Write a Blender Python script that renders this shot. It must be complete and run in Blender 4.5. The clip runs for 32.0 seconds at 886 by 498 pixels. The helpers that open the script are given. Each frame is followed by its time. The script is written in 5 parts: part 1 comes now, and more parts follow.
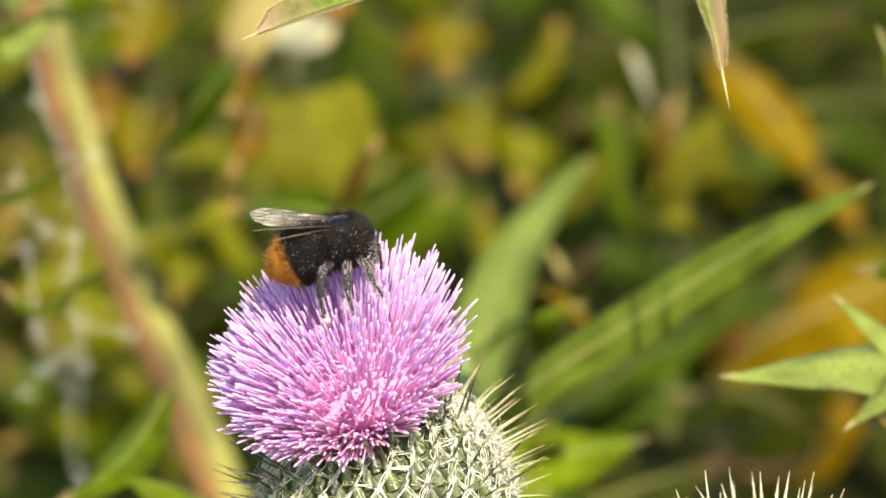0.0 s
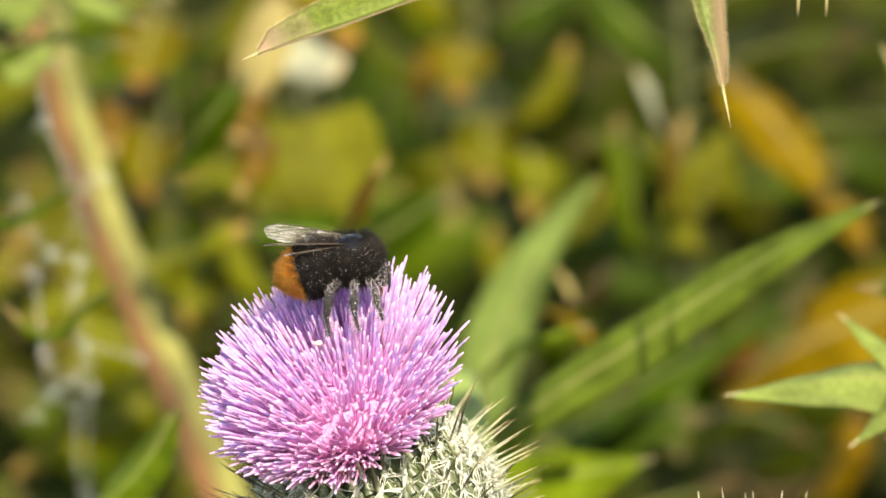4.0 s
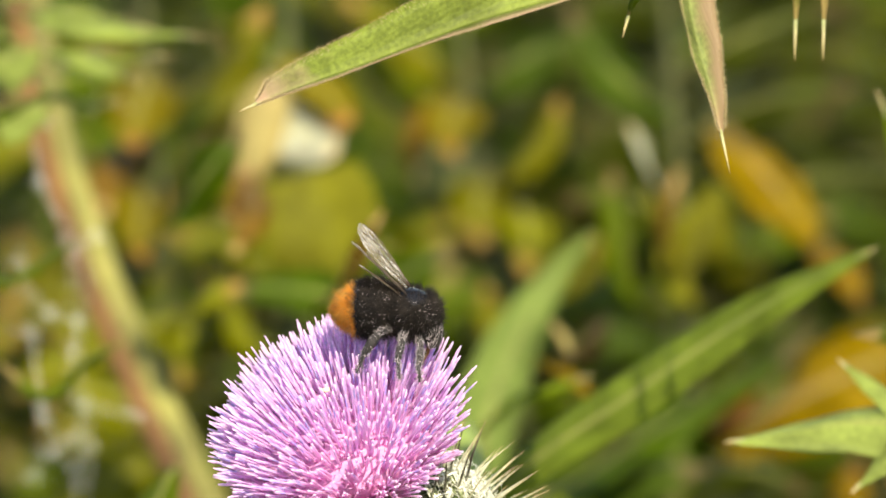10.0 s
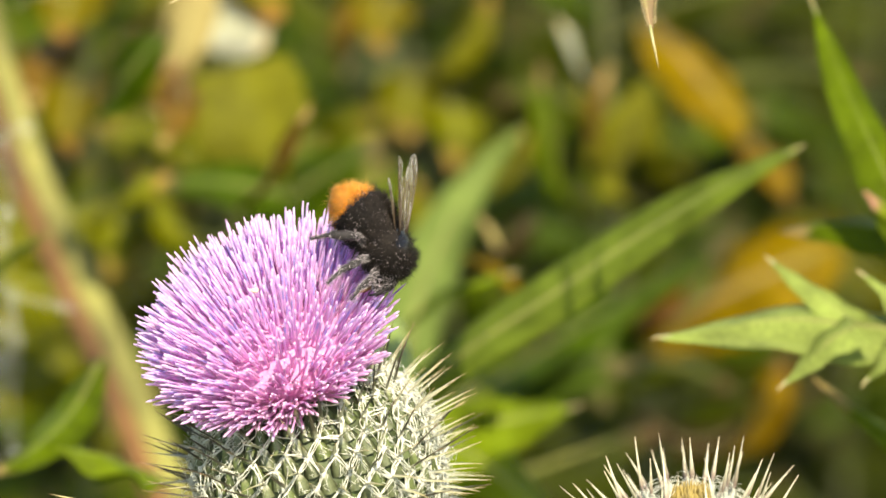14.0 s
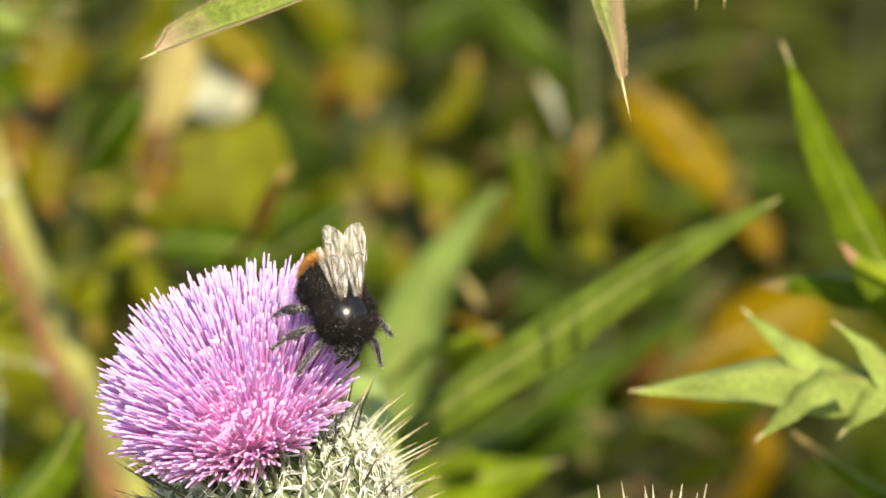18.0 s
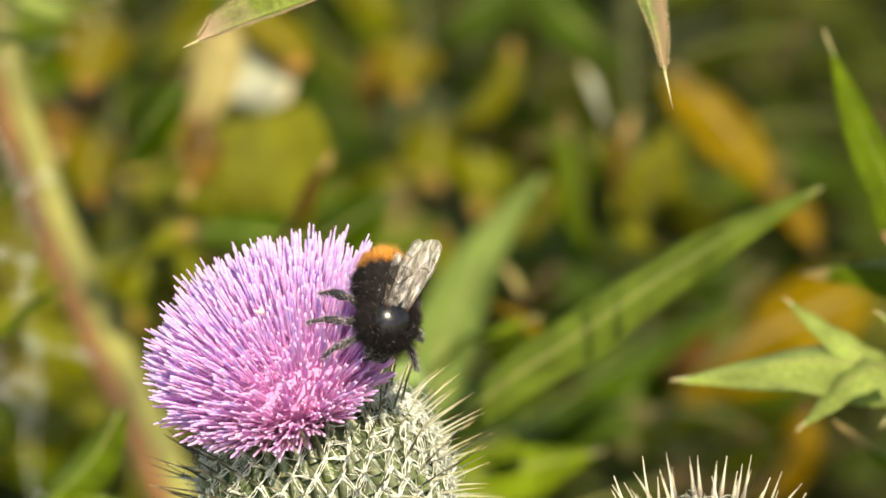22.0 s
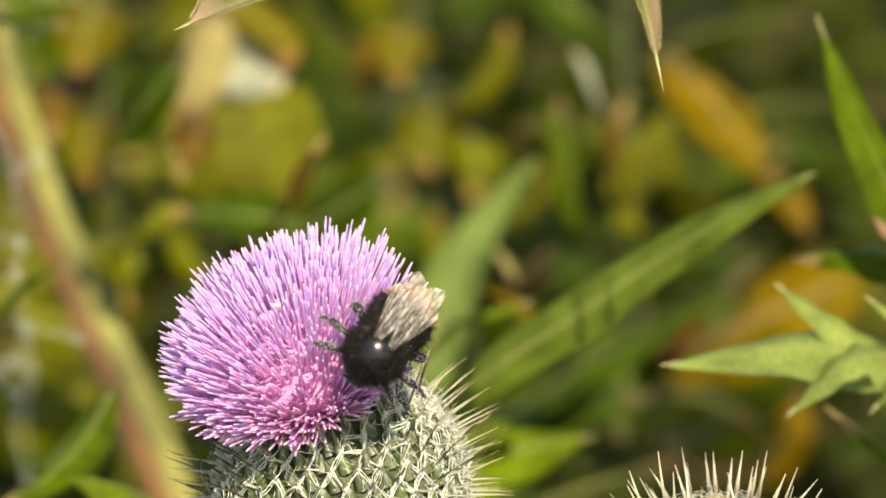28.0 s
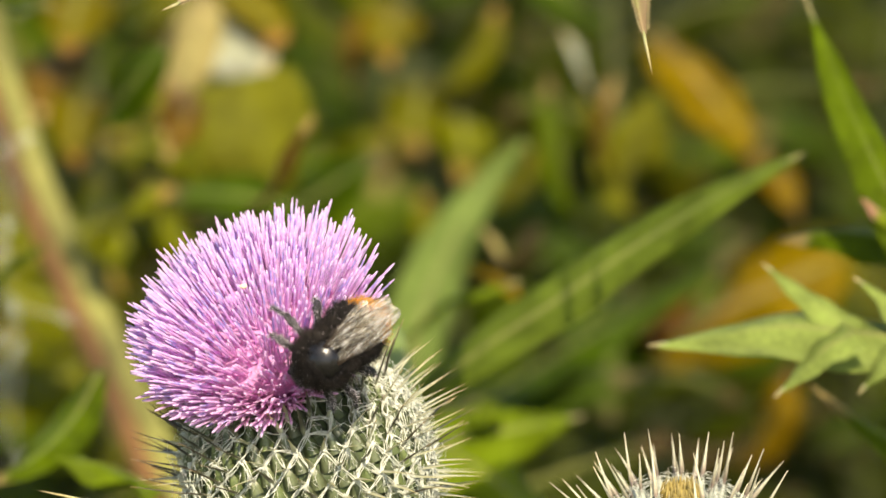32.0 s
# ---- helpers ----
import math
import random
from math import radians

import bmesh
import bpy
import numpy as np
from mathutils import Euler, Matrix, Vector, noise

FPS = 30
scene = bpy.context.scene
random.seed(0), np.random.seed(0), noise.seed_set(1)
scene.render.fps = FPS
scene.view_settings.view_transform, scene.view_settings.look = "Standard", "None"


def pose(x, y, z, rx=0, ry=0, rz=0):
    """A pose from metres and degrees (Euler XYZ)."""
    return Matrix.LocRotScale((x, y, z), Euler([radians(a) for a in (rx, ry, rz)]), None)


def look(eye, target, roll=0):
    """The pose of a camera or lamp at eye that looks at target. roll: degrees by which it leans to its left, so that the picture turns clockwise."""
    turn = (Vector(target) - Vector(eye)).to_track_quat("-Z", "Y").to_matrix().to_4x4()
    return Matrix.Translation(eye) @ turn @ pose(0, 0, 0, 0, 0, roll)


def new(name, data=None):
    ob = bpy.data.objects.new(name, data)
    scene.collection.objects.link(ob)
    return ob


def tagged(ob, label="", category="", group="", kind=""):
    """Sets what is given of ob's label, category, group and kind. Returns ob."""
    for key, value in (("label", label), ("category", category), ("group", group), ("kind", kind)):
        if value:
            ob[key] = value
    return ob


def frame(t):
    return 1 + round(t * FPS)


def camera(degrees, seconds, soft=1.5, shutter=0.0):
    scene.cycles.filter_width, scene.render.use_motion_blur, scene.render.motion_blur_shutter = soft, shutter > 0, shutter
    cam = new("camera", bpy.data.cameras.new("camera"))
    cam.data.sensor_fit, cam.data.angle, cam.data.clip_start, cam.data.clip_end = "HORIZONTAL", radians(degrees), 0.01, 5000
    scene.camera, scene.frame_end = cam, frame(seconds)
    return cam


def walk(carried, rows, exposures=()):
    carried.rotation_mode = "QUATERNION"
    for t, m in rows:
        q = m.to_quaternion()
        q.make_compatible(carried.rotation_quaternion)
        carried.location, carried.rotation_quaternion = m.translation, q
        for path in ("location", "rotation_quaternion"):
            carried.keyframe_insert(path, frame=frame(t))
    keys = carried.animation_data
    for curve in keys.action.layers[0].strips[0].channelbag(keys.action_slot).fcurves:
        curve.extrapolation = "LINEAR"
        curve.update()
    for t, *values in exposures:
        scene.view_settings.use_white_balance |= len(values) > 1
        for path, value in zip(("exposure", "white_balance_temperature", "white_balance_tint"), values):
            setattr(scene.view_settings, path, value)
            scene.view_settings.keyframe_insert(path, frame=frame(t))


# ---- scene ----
# ---- the camera: a long lens held by hand, 1.2 m from the flower, looking 20 degrees down ----
REACH = 1.2
EYE = Vector((0, -REACH * math.cos(radians(20)), 0.9 + REACH * math.sin(radians(20))))
cam = camera(5.725, 32.0, soft=1.6)
cam.data.dof.use_dof = True
cam.data.dof.focus_distance = REACH - 0.010
cam.data.dof.aperture_fstop = 19.5
cam.data.dof.aperture_blades = 7
REST = Matrix.Translation(EYE) @ pose(0, 0, 0, 70, 0, 0)


def aim(right, up, yaw, pitch, roll):
    """The camera shifted by millimetres across its view and turned by small angles from its rest."""
    return REST @ pose(right * 0.001, up * 0.001, 0, pitch, yaw, roll)


walk(cam, [
    (0, aim(0.00, -0.00, -0.0000, -0.0000, 0.47)),
    (0.5, aim(0.78, -0.12, 0.0694, 0.0258, 0.68)),
    (1, aim(1.56, -0.23, 0.0716, 0.1289, 0.30)),
    (1.5, aim(2.34, -0.35, 0.1754, 0.1493, 0.50)),
    (2, aim(3.12, -0.47, 0.4427, 0.0903, 0.24)),
    (2.5, aim(3.90, -0.59, 0.5216, 0.0794, 0.03)),
    (3, aim(4.69, -0.70, 0.2859, 0.1257, 0.24)),
    (3.5, aim(5.47, -0.82, 0.2361, 0.1756, 0.18)),
    (5.5, aim(1.09, -7.93, 0.3061, 0.3468, 0.08)),
    (6, aim(1.09, -7.93, 0.0759, 0.3621, 0.02)),
    (6.5, aim(1.09, -7.93, -0.1469, 0.3794, -0.22)),
    (7, aim(1.09, -7.93, -0.1552, 0.3364, -0.41)),
    (7.5, aim(1.09, -7.93, -0.1178, 0.2956, -0.51)),
    (8, aim(1.09, -7.93, 0.0649, 0.3884, -0.67)),
    (8.5, aim(1.09, -7.93, 0.5961, 0.8024, -0.70)),
    (9, aim(1.09, -7.93, 0.4641, 0.9926, -0.44)),
    (9.5, aim(1.09, -7.93, 0.0881, 0.9717, -0.52)),
    (10, aim(1.09, -7.93, 0.0732, 0.8125, -0.59)),
    (10.5, aim(1.09, -7.93, 0.1844, 0.5810, -0.41)),
    (11, aim(1.09, -7.93, 0.1956, 0.5051, -0.84)),
    (11.5, aim(1.09, -7.93, -0.3932, 0.4235, 0.53)),
    (12, aim(1.09, -7.93, -0.4506, 0.4346, 0.35)),
    (12.5, aim(1.09, -7.93, -0.4947, 0.4190, 0.28)),
    (13, aim(1.09, -7.93, -0.5735, 0.2636, 0.50)),
    (13.5, aim(1.09, -7.93, -0.4427, 0.1594, 0.35)),
    (14, aim(1.09, -7.93, -0.3952, 0.1269, -0.17)),
    (14.5, aim(1.09, -7.93, -0.3030, 0.2593, -0.42)),
    (15, aim(1.09, -7.93, -0.3543, 0.3893, -0.69)),
    (15.5, aim(1.09, -7.93, -0.4098, 0.3678, -1.04)),
    (17.5, aim(7.65, -12.03, -0.2103, 0.5228, -0.51)),
    (18, aim(7.65, -12.03, -0.2533, 0.6677, -0.63)),
    (18.5, aim(7.65, -12.03, -0.3530, 0.6698, -0.78)),
    (19, aim(7.65, -12.03, -0.2169, 0.4817, -0.35)),
    (19.5, aim(7.65, -12.03, 0.4948, 0.2630, -0.20)),
    (20, aim(7.65, -12.03, 0.5819, 0.2652, -0.16)),
    (20.5, aim(7.65, -12.03, 0.3645, 0.3851, -0.29)),
    (21, aim(7.65, -12.03, 0.0536, 0.6038, -0.23)),
    (21.5, aim(7.65, -12.03, 0.0085, 0.7271, -0.62)),
    (22, aim(7.65, -12.03, 0.0191, 0.5951, -0.57)),
    (22.5, aim(7.65, -12.03, 0.1806, 0.3312, -0.75)),
    (23, aim(7.65, -12.03, 0.1247, 0.2287, -0.12)),
    (23.5, aim(7.65, -12.03, 0.1654, 0.2953, -0.88)),
    (24, aim(7.65, -12.03, 0.0989, 0.5606, -0.57)),
    (24.5, aim(7.65, -12.03, 0.1472, 0.5385, -0.41)),
    (25, aim(7.65, -12.03, 0.2054, 0.4960, -0.37)),
    (25.5, aim(7.65, -12.03, 0.3726, 0.4920, -0.42)),
    (27.5, aim(9.29, -12.03, 0.1722, 0.5120, -0.44)),
    (28, aim(9.29, -12.03, 0.0333, 0.4898, -0.29)),
    (28.5, aim(9.29, -12.03, 0.0453, 0.4860, -0.55)),
    (29, aim(9.29, -12.03, 0.0601, 0.4701, -0.23)),
    (29.5, aim(9.29, -12.03, 0.0958, 0.4568, -0.02)),
    (30, aim(9.29, -12.03, 0.1494, 0.3716, -0.07)),
    (30.5, aim(9.29, -12.03, 0.0336, 0.3655, -0.09)),
    (31, aim(9.29, -12.03, -0.0522, 0.3574, -0.21)),
    (31.5, aim(9.29, -12.03, -0.0900, 0.3418, -0.24)),
    (32, aim(9.29, -12.03, -0.0439, 0.3620, -0.26)),
], exposures=[(0.0, 0.82, 7480, 10), (11.0, 0.82, 7480, 10), (12.0, 0.98, 7480, 10), (13.0, 0.90, 7480, 10), (15.0, 0.82, 7480, 10), (18.0, 0.82, 7530, 10), (19.0, 0.82, 7530, 10),
              (20.0, 0.50, 7580, 11), (22.0, 0.66, 7580, 11), (24.0, 0.57, 7580, 11), (32.0, 0.54, 7580, 11)])

# ---- world and sun ----
world = bpy.data.worlds.new("sky")
scene.world = world
world.use_nodes = True
SUN = Vector((0.16, -0.64, 0.74)).normalized()
wn = world.node_tree
sky = wn.nodes.new("ShaderNodeTexSky")
sky.sky_type, sky.sun_disc = "NISHITA", False
sky.sun_elevation = math.asin(SUN.z)
sky.sun_rotation = math.atan2(SUN.x, SUN.y)
wn.links.new(sky.outputs[0], wn.nodes["Background"].inputs[0])
wn.nodes["Background"].inputs[1].default_value = 0.15
sun = new("sun", bpy.data.lights.new("sun", "SUN"))
sun.data.energy, sun.data.angle, sun.data.color = 4.8, radians(0.53), (1.0, 0.94, 0.82)
sun.matrix_world = look(SUN * 5, (0, 0, 0))

# ---- the plan: a picture plane through the flower, in units of the view ----
RIGHT = Vector((1, 0, 0))
UP = Vector((0, math.sin(radians(20)), math.cos(radians(20))))
TOWARD = UP.cross(RIGHT) * -1.0
UNIT = 2 * REACH * math.tan(radians(5.725) / 2) / 1568


def at(a, b, depth=0.0):
    """The place a units across and b units down in the plane of the flower, carried depth metres away along its line of sight."""
    p = Vector((0, 0, 0.9)) + RIGHT * ((a - 784) * UNIT) + UP * ((441 - b) * UNIT)
    way = p - EYE
    return EYE + way * ((REACH + depth) / REACH)


def along(v):
    """A direction given as (right, up, toward the camera)."""
    return RIGHT * v[0] + UP * v[1] + TOWARD * v[2]


# ---- materials ----
def material(name, rough=0.5):
    m = bpy.data.materials.new(name)
    m.use_nodes = True
    nt = m.node_tree
    bsdf = nt.nodes["Principled BSDF"]
    bsdf.inputs["Roughness"].default_value = rough
    return m, nt, bsdf


def ramp(nt, stops, source):
    r = nt.nodes.new("ShaderNodeValToRGB")
    els = r.color_ramp.elements
    while len(els) < len(stops):
        els.new(0.5)
    for e, (p, c) in zip(els, stops):
        e.position, e.color = p, (*c, 1)
    nt.links.new(source, r.inputs[0])
    return r.outputs[0]


def grain(nt, scale, detail=4.0, vector=None):
    n = nt.nodes.new("ShaderNodeTexNoise")
    n.inputs["Scale"].default_value, n.inputs["Detail"].default_value = scale, detail
    if vector is None:
        vector = nt.nodes.new("ShaderNodeTexCoord").outputs["Object"]
    nt.links.new(vector, n.inputs["Vector"])
    return n.outputs["Fac"]


def mixed(nt, a, b, fac, kind="MIX"):
    n = nt.nodes.new("ShaderNodeMix")
    n.data_type, n.blend_type = "RGBA", kind
    for socket, value in ((n.inputs["Factor"], fac), (n.inputs["A"], a), (n.inputs["B"], b)):
        if isinstance(value, (float, int)):
            socket.default_value = value
        elif isinstance(value, tuple):
            socket.default_value = (*value, 1)
        else:
            nt.links.new(value, socket)
    return n.outputs["Result"]


def bump(nt, bsdf, height, strength, distance):
    b = nt.nodes.new("ShaderNodeBump")
    b.inputs["Strength"].default_value, b.inputs["Distance"].default_value = strength, distance
    nt.links.new(height, b.inputs["Height"])
    nt.links.new(b.outputs[0], bsdf.inputs["Normal"])


def shade(c, k):
    return tuple(min(1.0, x * k) for x in c)


def leafy(name, base, edge, rough=0.45, through_light=0.35, vein=0.35, dry_from=0.93, rim=0.0, relief=0.35):
    """A leaf: blade colour, its tone towards tip and margin, light shining through, veins and fine relief."""
    base = (base[0] * 0.83, base[1] * 0.86, base[2] * 0.17)
    m, nt, bsdf = material(name, rough)
    bsdf.inputs["Specular IOR Level"].default_value = 0.07
    uv = nt.nodes.new("ShaderNodeUVMap").outputs[0]
    sep = nt.nodes.new("ShaderNodeSeparateXYZ")
    nt.links.new(uv, sep.inputs[0])
    blotch = ramp(nt, [(0.3, shade(base, 0.5)), (0.52, shade(base, 0.84)), (0.75, shade(base, 1.15))], grain(nt, 140, 5))
    fine = ramp(nt, [(0.35, (0.75, 0.75, 0.75)), (0.7, (1.15, 1.15, 1.1))], grain(nt, 1500, 3))
    col = mixed(nt, blotch, fine, 1.0, "MULTIPLY")
    # dry tip
    tipf = nt.nodes.new("ShaderNodeMath")
    tipf.operation = "MULTIPLY_ADD"
    nt.links.new(grain(nt, 300, 3), tipf.inputs[0])
    tipf.inputs[1].default_value = 0.22
    nt.links.new(sep.outputs["Y"], tipf.inputs[2])
    dry = ramp(nt, [(dry_from, (0, 0, 0)), (dry_from + 0.24, (1, 1, 1))], tipf.outputs[0])
    col = mixed(nt, col, edge, dry)
    # one margin withers first
    if rim:
        side = nt.nodes.new("ShaderNodeMath")
        side.operation = "MULTIPLY_ADD"
        nt.links.new(grain(nt, 260, 4), side.inputs[0])
        side.inputs[1].default_value = 0.34
        nt.links.new(sep.outputs["X"], side.inputs[2])
        col = mixed(nt, col, shade(edge, 0.8), ramp(nt, [(rim, (1, 1, 1)), (rim + 0.30, (0, 0, 0))], side.outputs[0]))
    # midrib
    off = nt.nodes.new("ShaderNodeMath")
    off.operation = "SUBTRACT"
    nt.links.new(sep.outputs["X"], off.inputs[0])
    off.inputs[1].default_value = 0.5
    ab = nt.nodes.new("ShaderNodeMath")
    ab.operation = "ABSOLUTE"
    nt.links.new(off.outputs[0], ab.inputs[0])
    rib = ramp(nt, [(0.02, (vein, vein, vein)), (0.06, (0, 0, 0))], ab.outputs[0])
    col = mixed(nt, col, shade(tuple(0.5 * x + 0.5 * y for x, y in zip(base, (0.55, 0.6, 0.25))), 1.2), rib)
    nt.links.new(col, bsdf.inputs["Base Color"])
    w = nt.nodes.new("ShaderNodeTexWave")
    w.wave_type, w.bands_direction = "BANDS", "DIAGONAL"
    w.inputs["Scale"].default_value, w.inputs["Distortion"].default_value = 9, 3
    nt.links.new(uv, w.inputs["Vector"])
    bump(nt, bsdf, w.outputs["Fac"], relief, 0.0006)
    tr = nt.nodes.new("ShaderNodeBsdfTranslucent")
    nt.links.new(mixed(nt, col, (1.0, 1.0, 0.35), 1.0, "MULTIPLY"), tr.inputs["Color"])
    mx = nt.nodes.new("ShaderNodeMixShader")
    mx.inputs[0].default_value = through_light
    nt.links.new(bsdf.outputs[0], mx.inputs[1])
    nt.links.new(tr.outputs[0], mx.inputs[2])
    nt.links.new(mx.outputs[0], nt.nodes["Material Output"].inputs[0])
    return m


def plain(name, c, rough=0.6, low=0.7, high=1.25, scale=400, relief=0.0002):
    """A mottled surface of one colour with a fine grain."""
    m, nt, bsdf = material(name, rough)
    g = grain(nt, scale, 5)
    nt.links.new(ramp(nt, [(0.32, shade(c, low)), (0.68, shade(c, high))], g), bsdf.inputs["Base Color"])
    bump(nt, bsdf, grain(nt, scale * 4, 3), 0.5, relief)
    return m


def lengthwise(name, stops, rough=0.5, through_light=0.0, vary=0.25, gloss=0.5):
    """A slender thing coloured from root to tip, each piece a little different."""
    m, nt, bsdf = material(name, rough)
    bsdf.inputs["Specular IOR Level"].default_value = gloss
    sep = nt.nodes.new("ShaderNodeSeparateXYZ")
    nt.links.new(nt.nodes.new("ShaderNodeUVMap").outputs[0], sep.inputs[0])
    col = ramp(nt, stops, sep.outputs["Y"])
    tone = ramp(nt, [(0.0, (1 - vary,) * 3), (1.0, (1 + vary,) * 3)], sep.outputs["X"])
    col = mixed(nt, col, tone, 1.0, "MULTIPLY")
    fine = ramp(nt, [(0.35, (0.8, 0.8, 0.8)), (0.7, (1.12, 1.12, 1.12))], grain(nt, 2500, 3))
    col = mixed(nt, col, fine, 1.0, "MULTIPLY")
    nt.links.new(col, bsdf.inputs["Base Color"])
    if through_light:
        tr = nt.nodes.new("ShaderNodeBsdfTranslucent")
        nt.links.new(col, tr.inputs["Color"])
        mx = nt.nodes.new("ShaderNodeMixShader")
        mx.inputs[0].default_value = through_light
        nt.links.new(bsdf.outputs[0], mx.inputs[1])
        nt.links.new(tr.outputs[0], mx.inputs[2])
        nt.links.new(mx.outputs[0], nt.nodes["Material Output"].inputs[0])
    return m


LIGHT_GREEN = leafy("light_green_leaf", (0.245, 0.335, 0.060), (0.58, 0.46, 0.24), dry_from=1.05)
SOFT_GREEN = leafy("soft_green_leaf", (0.23, 0.31, 0.36), (0.42, 0.40, 0.18), dry_from=1.2)
HANG_GREEN = leafy("drying_leaf", (0.28, 0.33, 0.50), (0.40, 0.29, 0.17), dry_from=0.74, rim=0.34, relief=0.1, vein=0.15)
PINK_TIP = leafy("green_leaf_pink_tip", (0.29, 0.36, 0.35), (0.46, 0.33, 0.22), dry_from=0.80, rim=0.20, relief=0.1, vein=0.15)
PALE_GREEN = leafy("pale_green_leaf", (0.30, 0.38, 0.10), (0.42, 0.22, 0.14))
TALL_GREEN = leafy("tall_leaf_green", (0.15, 0.22, 0.03), (0.3, 0.24, 0.1), vein=0.1, dry_from=1.15)
LOBED = leafy("pale_lobed_leaf", (0.35, 0.43, 0.50), (0.50, 0.42, 0.24), dry_from=1.08, vein=0.15, relief=0.05)
MID_GREEN = leafy("mid_green_leaf", (0.13, 0.19, 0.022), (0.30, 0.22, 0.08))
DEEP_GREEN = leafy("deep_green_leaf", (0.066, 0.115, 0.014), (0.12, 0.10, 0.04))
# two greens with the thicket's shade put into the leaf colour
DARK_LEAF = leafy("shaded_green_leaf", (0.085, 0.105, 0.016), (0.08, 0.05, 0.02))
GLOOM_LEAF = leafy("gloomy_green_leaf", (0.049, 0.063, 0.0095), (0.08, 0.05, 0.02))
OLIVE = leafy("olive_leaf", (0.19, 0.18, 0.018), (0.35, 0.22, 0.06))
LIME = leafy("yellow_green_leaf", (0.23, 0.235, 0.022), (0.40, 0.26, 0.06))
DUSTY = leafy("dusty_yellow_green_leaf", (0.25, 0.24, 0.09), (0.40, 0.26, 0.06), dry_from=1.2, vein=0.04)
FADED_GREEN = leafy("faded_green_leaf", (0.19, 0.255, 0.14), (0.58, 0.50, 0.26), dry_from=1.06)
YELLOW = leafy("yellowed_leaf", (0.23, 0.18, 0.025), (0.36, 0.18, 0.04))
OCHRE_DIM = leafy("dull_ochre_leaf", (0.27, 0.155, 0.010), (0.12, 0.06, 0.02))
OCHRE = leafy("ochre_leaf", (0.34, 0.215, 0.010), (0.22, 0.08, 0.03), dry_from=1.15)
BROWN = leafy("dry_brown_leaf", (0.17, 0.085, 0.03), (0.45, 0.30, 0.12), through_light=0.15)
UMBER = leafy("dark_umber_leaf", (0.035, 0.018, 0.012), (0.03, 0.02, 0.01), through_light=0.05)
RUST = leafy("rust_red_leaf", (0.13, 0.045, 0.02), (0.10, 0.04, 0.02), through_light=0.15)
STRAW = leafy("straw_leaf", (0.52, 0.41, 0.75), (0.25, 0.15, 0.07), through_light=0.2)
CREAM = leafy("bleached_leaf", (0.50, 0.50, 1.85), (0.50, 0.42, 0.25), through_light=0.2)
SPINE = lengthwise("straw_spine", [(0.0, (0.26, 0.29, 0.12)), (0.4, (0.40, 0.34, 0.15)), (0.85, (0.52, 0.41, 0.20)), (1.0, (0.38, 0.21, 0.08))], 0.35)
BRACT = lengthwise("bract_green", [(0.0, (0.10, 0.118, 0.055)), (0.28, (0.15, 0.175, 0.085)), (0.38, (0.54, 0.55, 0.41)), (0.58, (0.52, 0.52, 0.34)), (0.85, (0.62, 0.56, 0.30)), (1.0, (0.55, 0.38, 0.16))], 0.38, vary=0.35)
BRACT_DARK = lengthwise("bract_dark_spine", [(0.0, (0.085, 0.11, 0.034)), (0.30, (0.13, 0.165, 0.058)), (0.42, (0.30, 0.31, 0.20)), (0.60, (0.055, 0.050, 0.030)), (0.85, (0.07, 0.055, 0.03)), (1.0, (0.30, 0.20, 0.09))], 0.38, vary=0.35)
BUD_BRACT = lengthwise("bud_bract", [(0.0, (0.40, 0.44, 0.32)), (0.36, (0.52, 0.54, 0.44)), (0.46, (0.26, 0.19, 0.15)), (0.60, (0.52, 0.47, 0.33)), (0.8, (0.80, 0.77, 0.55)), (1.0, (0.60, 0.50, 0.34))], 0.38, vary=0.4)
FLORET = lengthwise("floret_pink", [(0.0, (0.98, 0.52, 0.82)), (0.40, (0.96, 0.64, 0.94)), (0.68, (0.94, 0.66, 0.95)), (0.74, (0.64, 0.52, 0.92)), (0.85, (0.68, 0.57, 0.94)), (0.88, (0.86, 0.62, 0.94)), (1.0, (0.92, 0.70, 0.96))], 0.5, through_light=0.45, vary=0.08)
FLORET_PALE = lengthwise("floret_lilac", [(0.0, (0.98, 0.52, 0.82)), (0.5, (0.96, 0.65, 0.94)), (0.8, (0.92, 0.64, 0.94)), (1.0, (0.92, 0.70, 0.96))], 0.5, through_light=0.45, vary=0.08)
FLORET_ROSE = lengthwise("floret_rose", [(0.0, (0.98, 0.52, 0.80)), (0.5, (0.98, 0.60, 0.90)), (0.85, (0.97, 0.64, 0.92)), (1.0, (0.97, 0.73, 0.95))], 0.5, through_light=0.45, vary=0.08)
BED = lengthwise("floret_bed", [(0.0, (0.92, 0.46, 0.80)), (1.0, (0.93, 0.40, 0.72))], 0.6, through_light=0.4, vary=0.16)
TUFT = lengthwise("bud_tuft", [(0.0, (0.10, 0.06, 0.012)), (0.5, (0.20, 0.135, 0.020)), (1.0, (0.34, 0.26, 0.07))], 0.5, vary=0.3)
COBWEB = plain("white_wool", (0.66, 0.67, 0.56), 0.7, 0.85, 1.1)
CORE = plain("involucre_green", (0.055, 0.078, 0.022), 0.6, 0.6, 1.4, 500)
BUD_CORE = plain("bud_green", (0.30, 0.36, 0.22), 0.6, 0.7, 1.3, 500)
RECEPTACLE = plain("receptacle_pink", (0.85, 0.30, 0.52), 0.6, 0.85, 1.1, 600)
STEM = plain("stem_green", (0.20, 0.27, 0.06), 0.5, 0.7, 1.3, 120)
STEM_RED = plain("stem_red_brown", (0.15, 0.07, 0.022), 0.85, 0.4, 1.6, 70)
